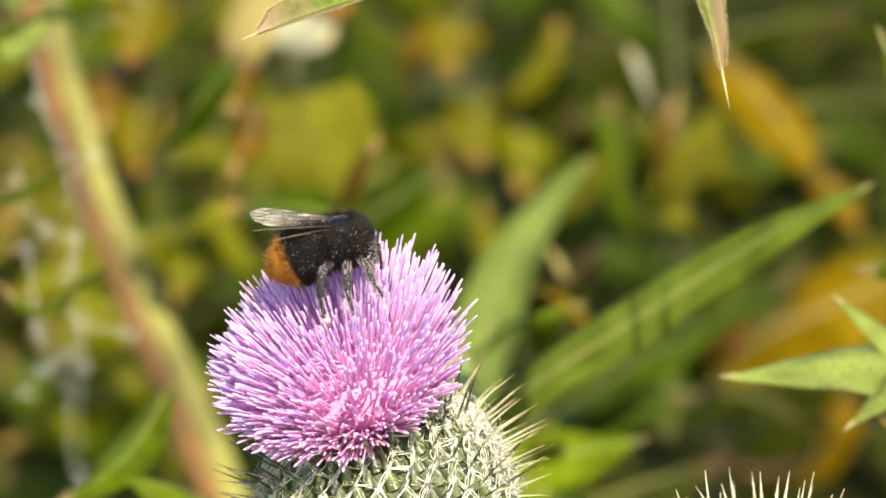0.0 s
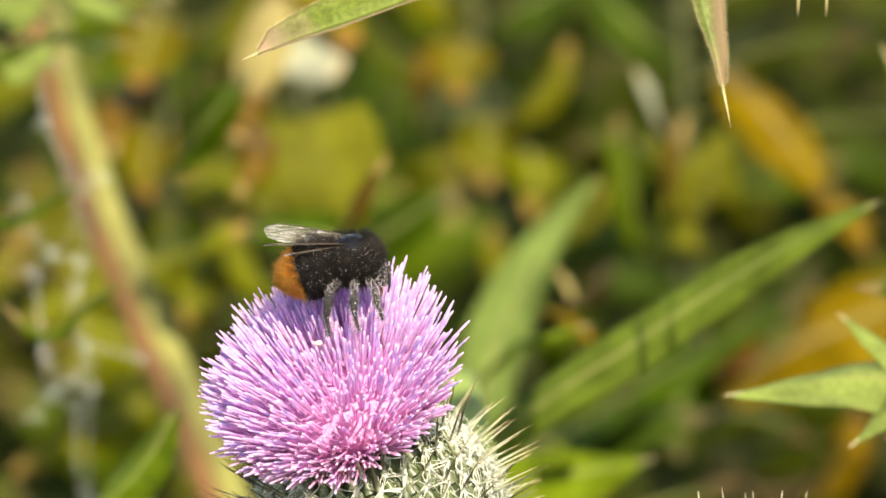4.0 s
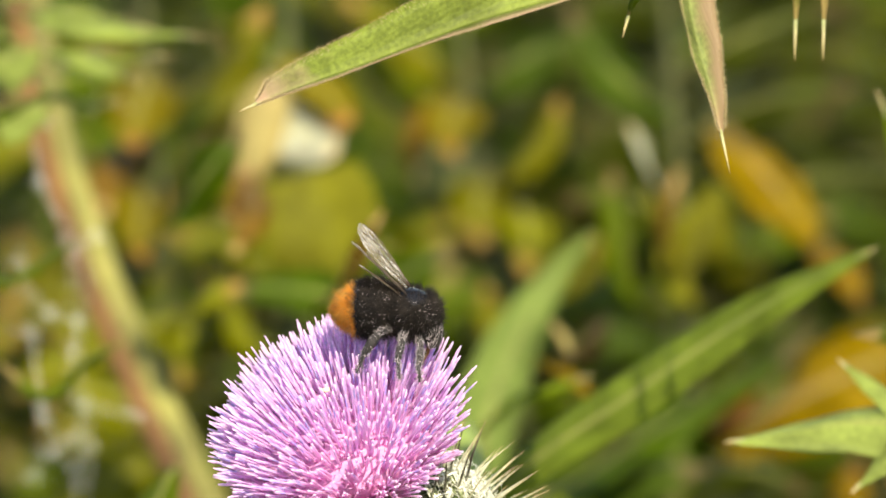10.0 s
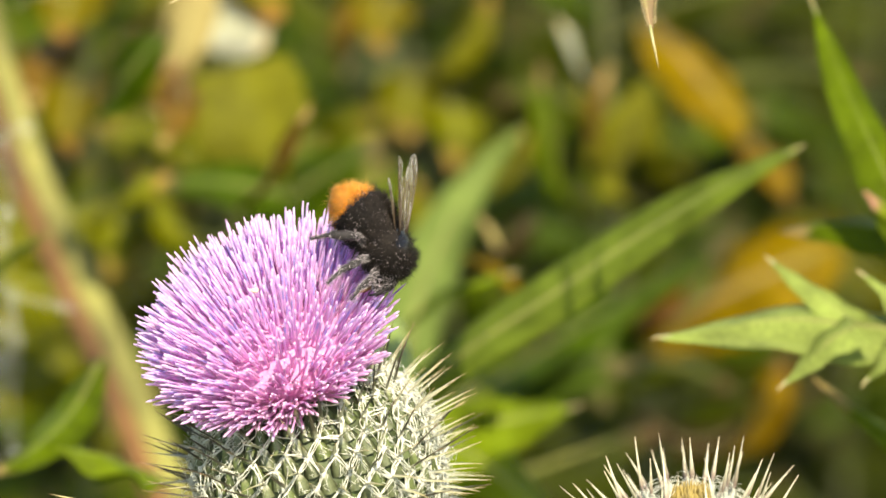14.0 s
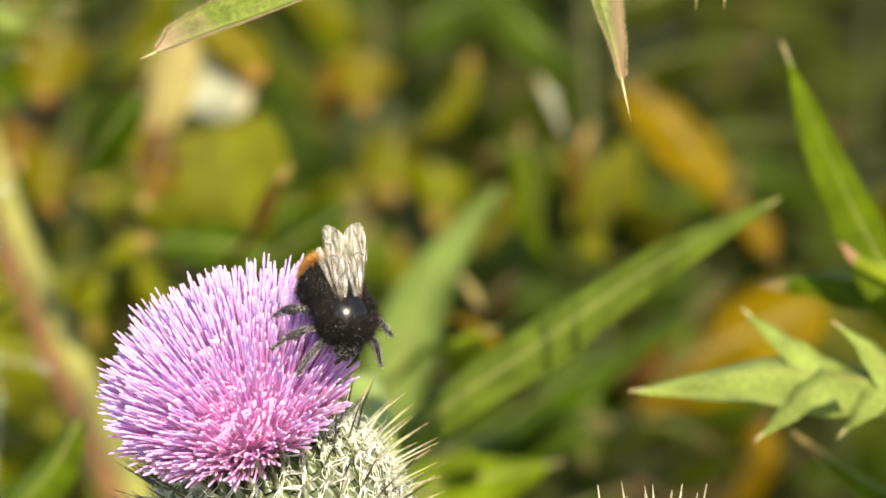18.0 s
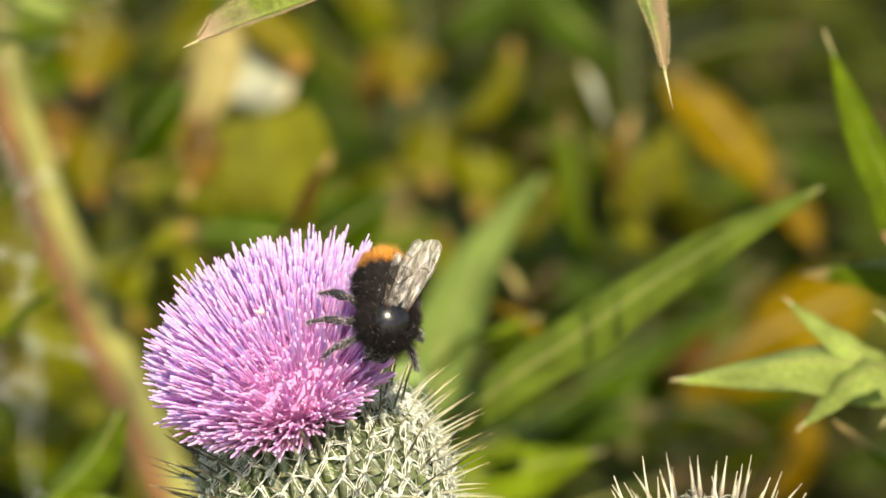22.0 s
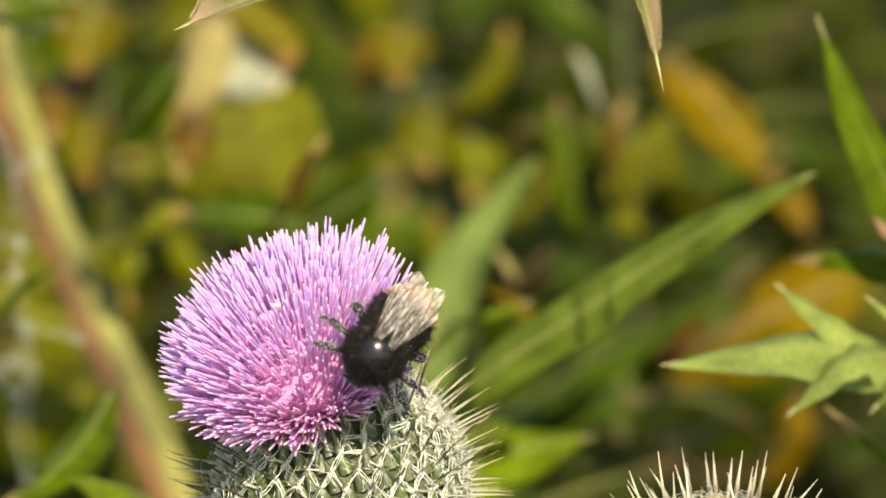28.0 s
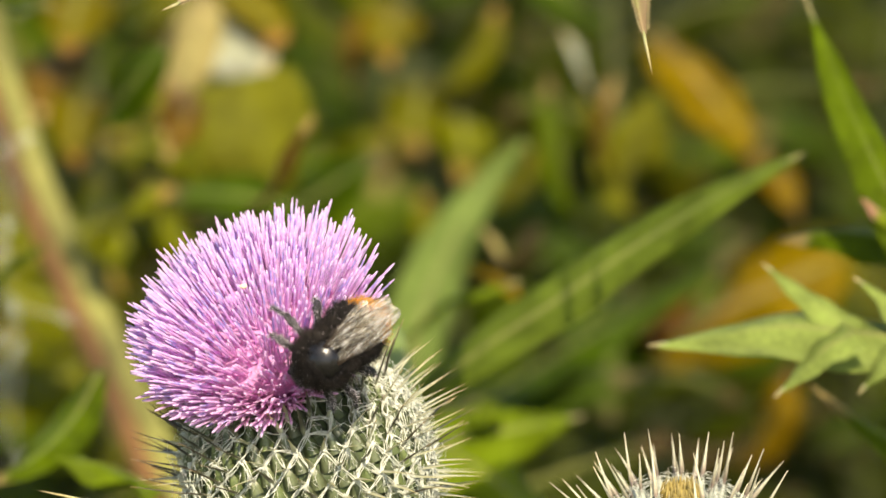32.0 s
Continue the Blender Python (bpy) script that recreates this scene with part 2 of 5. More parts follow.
STEM_LIME = plain("stem_yellow_green", (0.19, 0.185, 0.045), 0.85, 0.45, 1.45, 110)
STEM_DRY = plain("stem_dry", (0.30, 0.19, 0.08), 0.6, 0.7, 1.3, 160)
STEM_DIM = plain("stem_dim_olive", (0.055, 0.062, 0.010), 0.6, 0.7, 1.3, 160)
GRASS = lengthwise("grass_blade", [(0.0, (0.10, 0.12, 0.03)), (0.6, (0.10, 0.17, 0.025)), (1.0, (0.26, 0.24, 0.08))], 0.5, vary=0.4)
SOIL = plain("soil", (0.065, 0.075, 0.022), 0.9, 0.5, 1.6, 9, 0.004)


# ---- building blocks ----
def part(name, bm, mat, parent, label="", smooth=True):
    """Links a bmesh (or a mesh) as one object under a thing or a part."""
    if isinstance(bm, bmesh.types.BMesh):
        me = bpy.data.meshes.new(name)
        bm.to_mesh(me)
        bm.free()
        me.materials.append(mat)
        if smooth:
            me.shade_smooth()
    else:
        me = bm
    ob = new(name, me)
    ob.parent = parent
    if label:
        tagged(ob, label)
    return ob


def meshed(name, verts, faces, mat, uvs=None, smooth=True):
    me = bpy.data.meshes.new(name)
    me.from_pydata([tuple(v) for v in verts], [], faces)
    if uvs is not None:
        layer = me.uv_layers.new(name="UVMap")
        loops = np.empty(len(me.loops), dtype=np.int32)
        me.loops.foreach_get("vertex_index", loops)
        layer.data.foreach_set("uv", np.asarray(uvs, dtype=np.float32)[loops].ravel())
    me.materials.append(mat)
    if smooth:
        me.shade_smooth()
    me.update()
    return me


def thing(name, place, label, category, group=""):
    ob = new(name)
    ob.location = place
    ob.empty_display_size = 0.01
    return tagged(ob, label, category, group)


def smooth_line(points, steps):
    """Points along a smooth curve through the given places, its tangents scaled to the spans."""
    p = [Vector(q) for q in points]
    n = len(p) - 1
    span = [max(1e-6, (p[i + 1] - p[i]).length) for i in range(n)]
    slope = []
    for i in range(n + 1):
        if i == 0:
            slope.append((p[1] - p[0]) / span[0])
        elif i == n:
            slope.append((p[n] - p[n - 1]) / span[n - 1])
        else:
            slope.append(((p[i] - p[i - 1]) / span[i - 1] * span[i] + (p[i + 1] - p[i]) / span[i] * span[i - 1]) / (span[i] + span[i - 1]))
    out = []
    for s in range(steps + 1):
        f = s / steps * n
        i = min(int(f), n - 1)
        t = f - i
        h = span[i]
        out.append(p[i] * (2 * t ** 3 - 3 * t * t + 1) + slope[i] * (h * (t ** 3 - 2 * t * t + t)) + p[i + 1] * (3 * t * t - 2 * t ** 3) + slope[i + 1] * (h * (t ** 3 - t * t)))
    return out


def tube(line, radii, sides=6, tone=0.5, verts=None, faces=None, uvs=None):
    """Adds a tapered tube along a line; the last radius may be 0 for a point."""
    own = verts is None
    if own:
        verts, faces, uvs = [], [], []
    base = len(verts)
    n = len(line)
    ref = Vector((0.31, 0.17, 0.93))
    for i, p in enumerate(line):
        d = (line[min(i + 1, n - 1)] - line[max(i - 1, 0)]).normalized()
        a = d.cross(ref)
        if a.length < 0.1:
            a = d.cross(Vector((1, 0, 0)))
        a.normalize()
        b = d.cross(a)
        r = radii[i] if len(radii) == n else radii[0] + (radii[-1] - radii[0]) * i / (n - 1)
        for k in range(sides):
            w = 2 * math.pi * k / sides
            verts.append(p + a * (math.cos(w) * r) + b * (math.sin(w) * r))
            uvs.append((tone, i / (n - 1)))
    for i in range(n - 1):
        for k in range(sides):
            q = base + i * sides
            faces.append((q + k, q + (k + 1) % sides, q + sides + (k + 1) % sides, q + sides + k))
    faces.append(tuple(base + (n - 1) * sides + k for k in range(sides)))
    faces.append(tuple(base + sides - 1 - k for k in range(sides)))
    return verts, faces, uvs


ORIGIN = {}


def plant(name, place, label, category="plant", group=""):
    ob = thing(name, place, label, category, group)
    ORIGIN[ob.name] = Vector(place)
    return ob


def blade(line, widths, face, fold=0.25, thick=0.0003, lobes=0, depth=0.0, wave=0.0, across=6, seed=0):
    """A leaf blade along a line: widths from base to tip, folded along its midrib, with a lobed or wavy margin and real thickness."""
    rnd = random.Random(seed)
    n = len(line)
    verts, faces, uvs = [], [], []
    tops = []
    ph = rnd.uniform(0, 6)
    for i, p in enumerate(line):
        t = i / (n - 1)
        d = (line[min(i + 1, n - 1)] - line[max(i - 1, 0)]).normalized()
        side = d.cross(face).normalized()
        nrm = side.cross(d).normalized()
        f = t * (len(widths) - 1)
        k = min(int(f), len(widths) - 2)
        w = widths[k] + (widths[k + 1] - widths[k]) * (f - k)
        for j in range(across + 1):
            s = 2 * j / across - 1
            ww = w
            if lobes:
                ww = w * (1 - depth * (0.5 - 0.5 * math.cos(2 * math.pi * (t * lobes + (0.12 if s > 0 else 0)))) * abs(s))
            z = -abs(s) * fold * ww + wave * w * math.sin(ph + t * 19 + (2 if s > 0 else 0)) * abs(s) ** 2
            verts.append(p + side * (s * ww * 0.5) + nrm * z)
            uvs.append((j / across, t))
        tops.append(nrm)
    m = len(verts)
    for i in range(n):
        for j in range(across + 1):
            edge = 0.35 if j in (0, across) else 1.0
            verts.append(verts[i * (across + 1) + j] - tops[i] * (thick * edge))
            uvs.append((j / across, i / (n - 1)))
    c = across + 1
    for i in range(n - 1):
        for j in range(across):
            q = i * c + j
            faces.append((q, q + 1, q + c + 1, q + c))
            faces.append((m + q + c, m + q + c + 1, m + q + 1, m + q))
        q = i * c
        faces.append((q, q + c, m + q + c, m + q))
        q = i * c + across
        faces.append((q + c, q, m + q, m + q + c))
    for j in range(across):
        faces.append((j + 1, j, m + j, m + j + 1))
        q = (n - 1) * c + j
        faces.append((q, q + 1, m + q + 1, m + q))
    return verts, faces, uvs


TAPER = (0.25, 0.75, 1.0, 0.95, 0.75, 0.45, 0.04)


def leaf(parent, marks, width, mat, facing=(0.2, 0.7, 0.7), label="", fold=0.25, lobes=0, depth=0.0, wave=0.04, profile=TAPER,
         spines=0, spine_len=0.004, seed=1, steps=22, rib=True, name="leaf", tip_spine=0.0, hairs=0):
    """A leaf under a plant, through marks (across, down, depth) from base to tip, width in units of the plan."""
    line = smooth_line([at(*q) for q in marks], steps)
    o = ORIGIN[parent.name]
    line = [p - o for p in line]
    face = along(facing).normalized()
    wu = width * UNIT * (1 + marks[len(marks) // 2][2] / REACH)
    v, f, u = blade(line, [wu * x for x in profile], face, fold, 0.00035, lobes, depth, wave, seed=seed)
    ob = part(name, meshed(name, v, f, mat, u), mat, parent, label)
    ORIGIN[ob.name] = o
    if rib:
        rv, rf, ru = tube([p - face * 0.0002 for p in line[:-1]], [max(0.00018, wu * 0.035), 0.00012], 5)
        part("midrib", meshed("midrib", rv, rf, STEM_LIME if mat not in (BROWN, OCHRE, STRAW) else STEM_DRY, ru), None, ob)
    rnd = random.Random(seed * 7 + 3)
    sv, sf, su = [], [], []
    if tip_spine:
        d = (line[-1] - line[-3]).normalized()
        tube([line[-2], line[-1] + d * tip_spine * 0.5, line[-1] + d * tip_spine], [0.00028, 0.00017, 0.00002], 6, 0.6, sv, sf, su)
    across = 6
    for k in range(spines):
        i = rnd.randrange(2, steps - 1)
        s = rnd.choice((0, across))
        p = Vector(v[i * (across + 1) + s])
        out = (p - line[i]).normalized() + (line[i + 1] - line[i]).normalized() * rnd.uniform(0.3, 1.0) + Vector([rnd.uniform(-0.3, 0.3) for _ in range(3)])
        ln = spine_len * rnd.uniform(0.5, 1.2)
        tube([p, p + out.normalized() * ln], [0.00016, 0.00002], 4, rnd.random(), sv, sf, su)
    if sv:
        tagged(part("spine_fringe", meshed("spine_fringe", sv, sf, SPINE, su), None, ob, "straw-coloured spines along the leaf margin"), kind="stuff")
    if hairs:
        hv, hf, hu = [], [], []
        for k in range(hairs):
            i = rnd.randrange(1, steps - 1)
            s = rnd.choice((0, across))
            f = rnd.random()
            edge_at = Vector(v[i * (across + 1) + s]).lerp(Vector(v[(i + 1) * (across + 1) + s]), f)
            mid_at = line[i].lerp(line[i + 1], f)
            p = edge_at.lerp(mid_at, rnd.uniform(0, 0.5) ** 2)
            out = (edge_at - mid_at).normalized() * 0.8 + Vector([rnd.uniform(-0.7, 0.7) for _ in range(3)])
            tube([p, p + out.normalized() * rnd.uniform(0.0002, 0.0006)], [0.000028, 0.000008], 3, rnd.random(), hv, hf, hu)
        tagged(part("hair_fringe", meshed("hair_fringe", hv, hf, STRAW_HAIR, hu), None, ob, "fine straw hairs fringing the margin"), kind="stuff")
    return ob


STRAW_HAIR = lengthwise("straw_hair", [(0.0, (0.36, 0.32, 0.14)), (1.0, (0.55, 0.42, 0.22))], 0.5)


def stalk(parent, marks, r0, r1, mat, name="stem", label="", sides=8, steps=24):
    o = ORIGIN[parent.name]
    line = [p - o for p in smooth_line([at(*q) if not isinstance(q, Vector) else q for q in marks], steps)]
    v, f, u = tube(line, [r0, r1], sides)
    return part(name, meshed(name, v, f, mat, u), None, parent, label)


def foot(a, b, depth):
    """The spot on the ground straight below a place of the plan."""
    p = at(a, b, depth)
    return Vector((p.x, p.y, -0.03))


# ---- the ground ----
bm = bmesh.new()
bmesh.ops.create_grid(bm, x_segments=60, y_segments=60, size=300)
for v in bm.verts:
    v.co.z += 0.012 * noise.noise(v.co * 3.1)
ground = part("ground", bm, SOIL, None)
tagged(ground, "bare brown soil beneath the weeds", "ground", kind="structure")

# ---- the thistle flower ----
HEAD = at(634, 714)                                    # middle of the receptacle
AXIS = along((-0.24, 0.76, 0.60)).normalized()         # the head leans to one side and towards the viewer
SIDE = AXIS.cross(along((0, 0, 1))).normalized()
FRONT = SIDE.cross(AXIS).normalized()


def spherical(theta, phi):
    """A direction theta from the head's axis, phi round it."""
    return AXIS * math.cos(theta) + (SIDE * math.cos(phi) + FRONT * math.sin(phi)) * math.sin(theta)


def floret_mesh(kind, rnd, bend=0.05):
    """One slender floret along +z, 1 long: the tube, the dark anthers and the pale style with a forked tip."""
    v, f, u = [], [], []
    r = 0.0086
    tone = rnd.random()
    bx, by = rnd.uniform(-bend, bend), rnd.uniform(-bend, bend)
    line = [Vector((bx * t * t, by * t * t, t)) for t in (0, 0.25, 0.5, 0.68, 0.72, 0.84, 0.88, 0.96, 1.0)]
    if kind == 0:
        radii = [r * 0.8, r, r, r * 1.25, r * 1.35, r * 1.3, r * 0.75, r * 0.8, r * 0.45]
    else:
        radii = [r * 0.8, r, r, r * 0.95, r * 0.9, r * 0.9, r * 0.95, r * 1.15, r * 0.5]
    tube(line, radii, 5, tone, v, f, u)
    # a narrow corolla lobe parts from the tube
    for k in range(1):
        w = rnd.uniform(0, 6.28)
        out = Vector((math.cos(w), math.sin(w), 0))
        a = line[3] + out * r
        tube([a, a + out * 0.016 + Vector((0, 0, 0.06)), a + out * 0.034 + Vector((0, 0, 0.12))], [r * 0.6, r * 0.5, r * 0.15], 3, tone, v, f, u)
    return v, f, u


thistle = plant("thistle_flower", HEAD, "open purple-pink thistle flower on a spiny pale green head", "flower")
o = HEAD
GLOBE = at(692, 888, 0.005)                            # middle of the spiny ball
BALL, TALL = 0.0160, 0.0175
DOME = AXIS
AXIS = along((-0.30, 0.86, 0.42)).normalized()         # the ball stands straighter than its crown of florets
SIDE = AXIS.cross(along((0, 0, 1))).normalized()
FRONT = SIDE.cross(AXIS).normalized()

stalk(thistle, [GLOBE - AXIS * 0.012, GLOBE - AXIS * 0.035 - Vector((0, 0, 0.02)), Vector((GLOBE.x + 0.012, GLOBE.y + 0.05, 0.75)),
                Vector((GLOBE.x + 0.02, GLOBE.y + 0.07, 0.4)), Vector((GLOBE.x + 0.02, GLOBE.y + 0.07, -0.03))], 0.0036, 0.006, STEM, label="ribbed green stem")

# the ball below the florets
bm = bmesh.new()
bmesh.ops.create_uvsphere(bm, u_segments=40, v_segments=28, radius=1.0)
turn = AXIS.to_track_quat("Z", "Y").to_matrix()
for v in bm.verts:
    w = 1 + 0.02 * noise.noise(v.co * 9)
    taper = 1.0 - 0.16 * max(0.0, v.co.z) ** 2
    v.co = turn @ Vector((v.co.x * BALL * w * taper, v.co.y * BALL * w * taper, v.co.z * TALL * w)) + (GLOBE - o)
ball = part("involucre", bm, CORE, thistle, "grey-green ball of spiny bracts with white wool")

# the packed tubes of the florets close the dome from within
v, f, u = [], [], []
SIDE, FRONT = DOME.cross(along((0, 0, 1))).normalized(), None
FRONT = SIDE.cross(DOME).normalized()
for i in range(17):
    th = radians(70) * i / 16
    for k in range(72):
        ph = 2 * math.pi * k / 72
        d = DOME * math.cos(th) + (SIDE * math.cos(ph) + FRONT * math.sin(ph)) * math.sin(th)
        ring = (SIDE * math.cos(ph) + FRONT * math.sin(ph)) * (0.0050 * min(1.0, th / radians(47)))
        v.append(ring + d * ((0.0123 - 0.0020 * max(0.0, math.sin(ph)) * (th / radians(70))) * (1 - 1.2 * max(0.0, th / radians(70) - 0.62)) * (1 + 0.05 * noise.noise(d * 40))))
        u.append((((k * 7 + 3) % 11) / 11, i / 16))
for i in range(16):
    for k in range(72):
        f.append((i * 72 + k, i * 72 + (k + 1) % 72, i * 72 + 72 + (k + 1) % 72, i * 72 + 72 + k))
f.append(tuple(16 * 72 + 71 - k for k in range(72)))
part("receptacle", meshed("receptacle", v, f, BED, u), None, thistle, "rose-pink bed of packed floret tubes")
AXIS = along((-0.30, 0.86, 0.42)).normalized()
SIDE = AXIS.cross(along((0, 0, 1))).normalized()
FRONT = SIDE.cross(AXIS).normalized()


def bract_mesh(rnd, long, lean, spread=1.0, scale=0.0030):
    """One bract along +z with its outer face to +x: a keeled scale lying on the ball, then a stiff spine leaning outwards."""
    n, c = 13, 5
    verts, faces, uvs = [], [], []
    tone = rnd.random()
    sag = rnd.uniform(-0.0007, 0.0007)
    out = up = 0.0
    for i in range(n):
        t = i / (n - 1)
        if t < 0.42:
            w = (0.00115 * max(0.0, 1 - t / 0.42) ** 0.75 + 0.00030) * spread
            up, out = scale * t / 0.42, 0.0004 * (t / 0.42) ** 2
            bow = 0.0
        else:
            s = (t - 0.42) / 0.58
            w = (0.00042 * max(0.0, 1 - s) ** 1.3 + 0.00010 * (1 - s)) * spread + 0.00003
            turn_out = lean * (0.93 + 0.07 * s)
            bow = sag * s * s
            up = scale + long * s * math.cos(turn_out) + long * 0.05 * s * s
            out = 0.0004 + long * s * math.sin(turn_out)
        for k in range(c):
            q = -1 + 2 * k / (c - 1)
            keel = (1 - abs(q)) ** 0.8 * w * 0.8
            verts.append(Vector((out + keel + 0.0001, q * w + bow, up)))
            uvs.append((0.5 * tone + 0.5 * (1 - abs(q)), t))
        verts.append(Vector((out - w * 0.35, bow, up)))
        uvs.append((0.3 * tone, t))
    r = c + 1
    for i in range(n - 1):
        for k in range(r):
            a, b = i * r + k, i * r + (k + 1) % r
            faces.append((b, a, a + r, b + r))
    faces.append(tuple(range((n - 1) * r + r - 1, (n - 1) * r - 1, -1)))
    return verts, faces, uvs


def set_along(ob, root, z, x):
    """Poses a piece with its +z along z and its +x near x."""
    z = z.normalized()
    y = z.cross(x).normalized()
    x = y.cross(z)
    m = Matrix((x, y, z)).transposed().to_4x4()
    m.translation = root
    ob.matrix_basis = m
    return m


rnd = random.Random(11)
BRACTS, DARK_BRACTS = [], []
for _ in range(10):
    v, f, u = bract_mesh(rnd, rnd.uniform(0.0056, 0.0078), radians(rnd.uniform(56, 82)))
    BRACTS.append(meshed("bract", v, f, BRACT, u))
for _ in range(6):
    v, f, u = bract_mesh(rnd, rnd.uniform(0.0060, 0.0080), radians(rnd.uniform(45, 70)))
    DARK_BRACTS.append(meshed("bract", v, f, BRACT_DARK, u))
rnd = random.Random(5)
wool_v, wool_f, wool_u = [], [], []
roots = []
count = 380
for k in range(count):
    # a spiral from the top rim down round the ball
    h = 0.84 - 1.60 * (k / count)
    phi = k * 2.39996 + rnd.uniform(-0.02, 0.02)
    rr = math.sqrt(max(0.0, 1 - h * h))
    taper = 1.0 - 0.16 * max(0.0, h) ** 2
    n_dir = (SIDE * math.cos(phi) + FRONT * math.sin(phi)) * (rr * BALL * taper) + AXIS * (h * TALL)
    root = GLOBE + n_dir
    normal = ((SIDE * math.cos(phi) + FRONT * math.sin(phi)) * rr + AXIS * h * 0.9).normalized()
    upward = (AXIS - normal * AXIS.dot(normal)).normalized()
    way = normal * 0.10 + upward + Vector([rnd.uniform(-0.07, 0.07) for _ in range(3)])
    # dark spines crowd the rim and left side: shade put into their colour
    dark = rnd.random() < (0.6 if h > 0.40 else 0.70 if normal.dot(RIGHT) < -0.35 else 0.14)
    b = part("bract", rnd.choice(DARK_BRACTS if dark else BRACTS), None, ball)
    set_along(b, root - normal * 0.0003 - o, way, normal)
    roots.append((root - o, normal, upward))
# white cobweb from each spine's foot to those beside it, a net over the ball
feet = [(a + na * 0.0007 + ua * 0.0028, na, ua) for a, na, ua in roots]
for k, (a, na, ua) in enumerate(feet):
    near = sorted(feet, key=lambda q: (q[0] - a).length)[1:6]
    for j, (b, nb, ub) in enumerate(near):
        for _ in range(2 if j < 3 else 0):
            p0 = a + Vector([rnd.gauss(0, 0.00016) for _ in range(3)]) + na * rnd.uniform(-0.0003, 0.0009)
            p2 = b + Vector([rnd.gauss(0, 0.00016) for _ in range(3)]) + nb * rnd.uniform(-0.0003, 0.0009)
            p1 = (p0 + p2) * 0.5 - na * rnd.uniform(0.0, 0.0006) + Vector([rnd.gauss(0, 0.00018) for _ in range(3)])
            tube(smooth_line([p0, p1, p2], 4), [0.00015, 0.00009, 0.00006, 0.00009, 0.00015], 4, rnd.random(), wool_v, wool_f, wool_u)
    # a woolly fringe down the scale's keel and round its spine's foot
    for _ in range(15 if na.dot(RIGHT) > 0.35 else 8):
        p = a + na * rnd.uniform(-0.0004, 0.0012) - ua * rnd.uniform(-0.0008, 0.0026)
        q = p + (na * rnd.uniform(-0.3, 0.7) + ua.cross(na) * rnd.uniform(-0.4, 0.4) + ua * rnd.uniform(-1, 1)).normalized() * rnd.uniform(0.0006, 0.0018)
        tube([p, q], [0.00006, 0.00003], 3, rnd.random(), wool_v, wool_f, wool_u)
# long loose hairs
for k in range(240):
    a, na, ua = rnd.choice(feet)
    d = (ua.cross(na) * rnd.uniform(-1, 1) + ua * rnd.uniform(-0.8, 0.8)).normalized() * rnd.uniform(0.002, 0.005)
    p = a + na * rnd.uniform(0.0006, 0.0022)
    tube(smooth_line([p, p + d * 0.5 + na * rnd.uniform(-0.0004, 0.0006), p + d], 4), [0.00003, 0.000025], 3, rnd.random(), wool_v, wool_f, wool_u)
wool = part("cobweb_wool", meshed("cobweb_wool", wool_v, wool_f, COBWEB, wool_u), None, ball, "white cobwebby hairs between the bracts")
tagged(wool, kind="stuff")

# the florets: three hundred in front singly, the rest behind in one piece
AXIS = DOME
SIDE = AXIS.cross(along((0, 0, 1))).normalized()
FRONT = SIDE.cross(AXIS).normalized()
rnd = random.Random(3)
FLORETS = []
for k in range(14):
    v, f, u = floret_mesh(0 if k % 7 < 2 else 1, rnd)
    FLORETS.append((v, f, u, FLORET if k % 7 < 2 else FLORET_PALE))
for k in range(5):
    v, f, u = floret_mesh(1, rnd)
    FLORETS.append((v, f, u, FLORET_ROSE))
# the short florets of the front rim curl
for k in range(9):
    v, f, u = floret_mesh(1, rnd, 0.11)
    FLORETS.append((v, f, u, FLORET_ROSE if k % 3 else FLORET_PALE))
FLORET_MESHES = [meshed("floret", v, f, m, u) for v, f, u, m in FLORETS]
spots = []
total = 1250
for k in range(total):
    f = (k + 0.5) / total
    phi = k * 2.39996 + rnd.uniform(-0.12, 0.12)
    near, left = max(0.0, math.sin(phi)), max(0.0, -math.cos(phi))
    wide = radians(46 + 17 * near ** 1.3 + 8 * left)
    theta = wide * f ** 0.54 + rnd.uniform(-0.035, 0.035)
    d = spherical(theta, phi)
    inner = max(0.0, 1 - theta / radians(17))
    ln = (0.0183 + 0.0005 * max(0.0, -math.sin(phi)) + 0.0008 * max(0.0, math.cos(phi))) * (1 - 0.13 * inner) * (1 - 0.34 * near ** 1.1 * (theta / wide) ** 5) * (1 - 0.17 * left * (theta / wide) ** 4) * rnd.uniform(0.94, 1.05)
    if rnd.random() < 0.17:
        ln *= rnd.uniform(1.03, 1.10)
    root = (SIDE * math.cos(phi) + FRONT * math.sin(phi)) * (0.0050 * theta / radians(47)) - AXIS * 0.0004
    d = (d + Vector([rnd.uniform(-0.028, 0.028) for _ in range(3)])).normalized()
    spots.append((d.dot(TOWARD) + 0.35 * d.dot(UP), root, d, ln, rnd.randrange(14) if d.dot(TOWARD) < rnd.uniform(0.86, 1.0) else (19 + rnd.randrange(9) if rnd.random() < 0.5 and theta > 0.8 else 14 + rnd.randrange(5)), rnd.uniform(0, 6.28)))
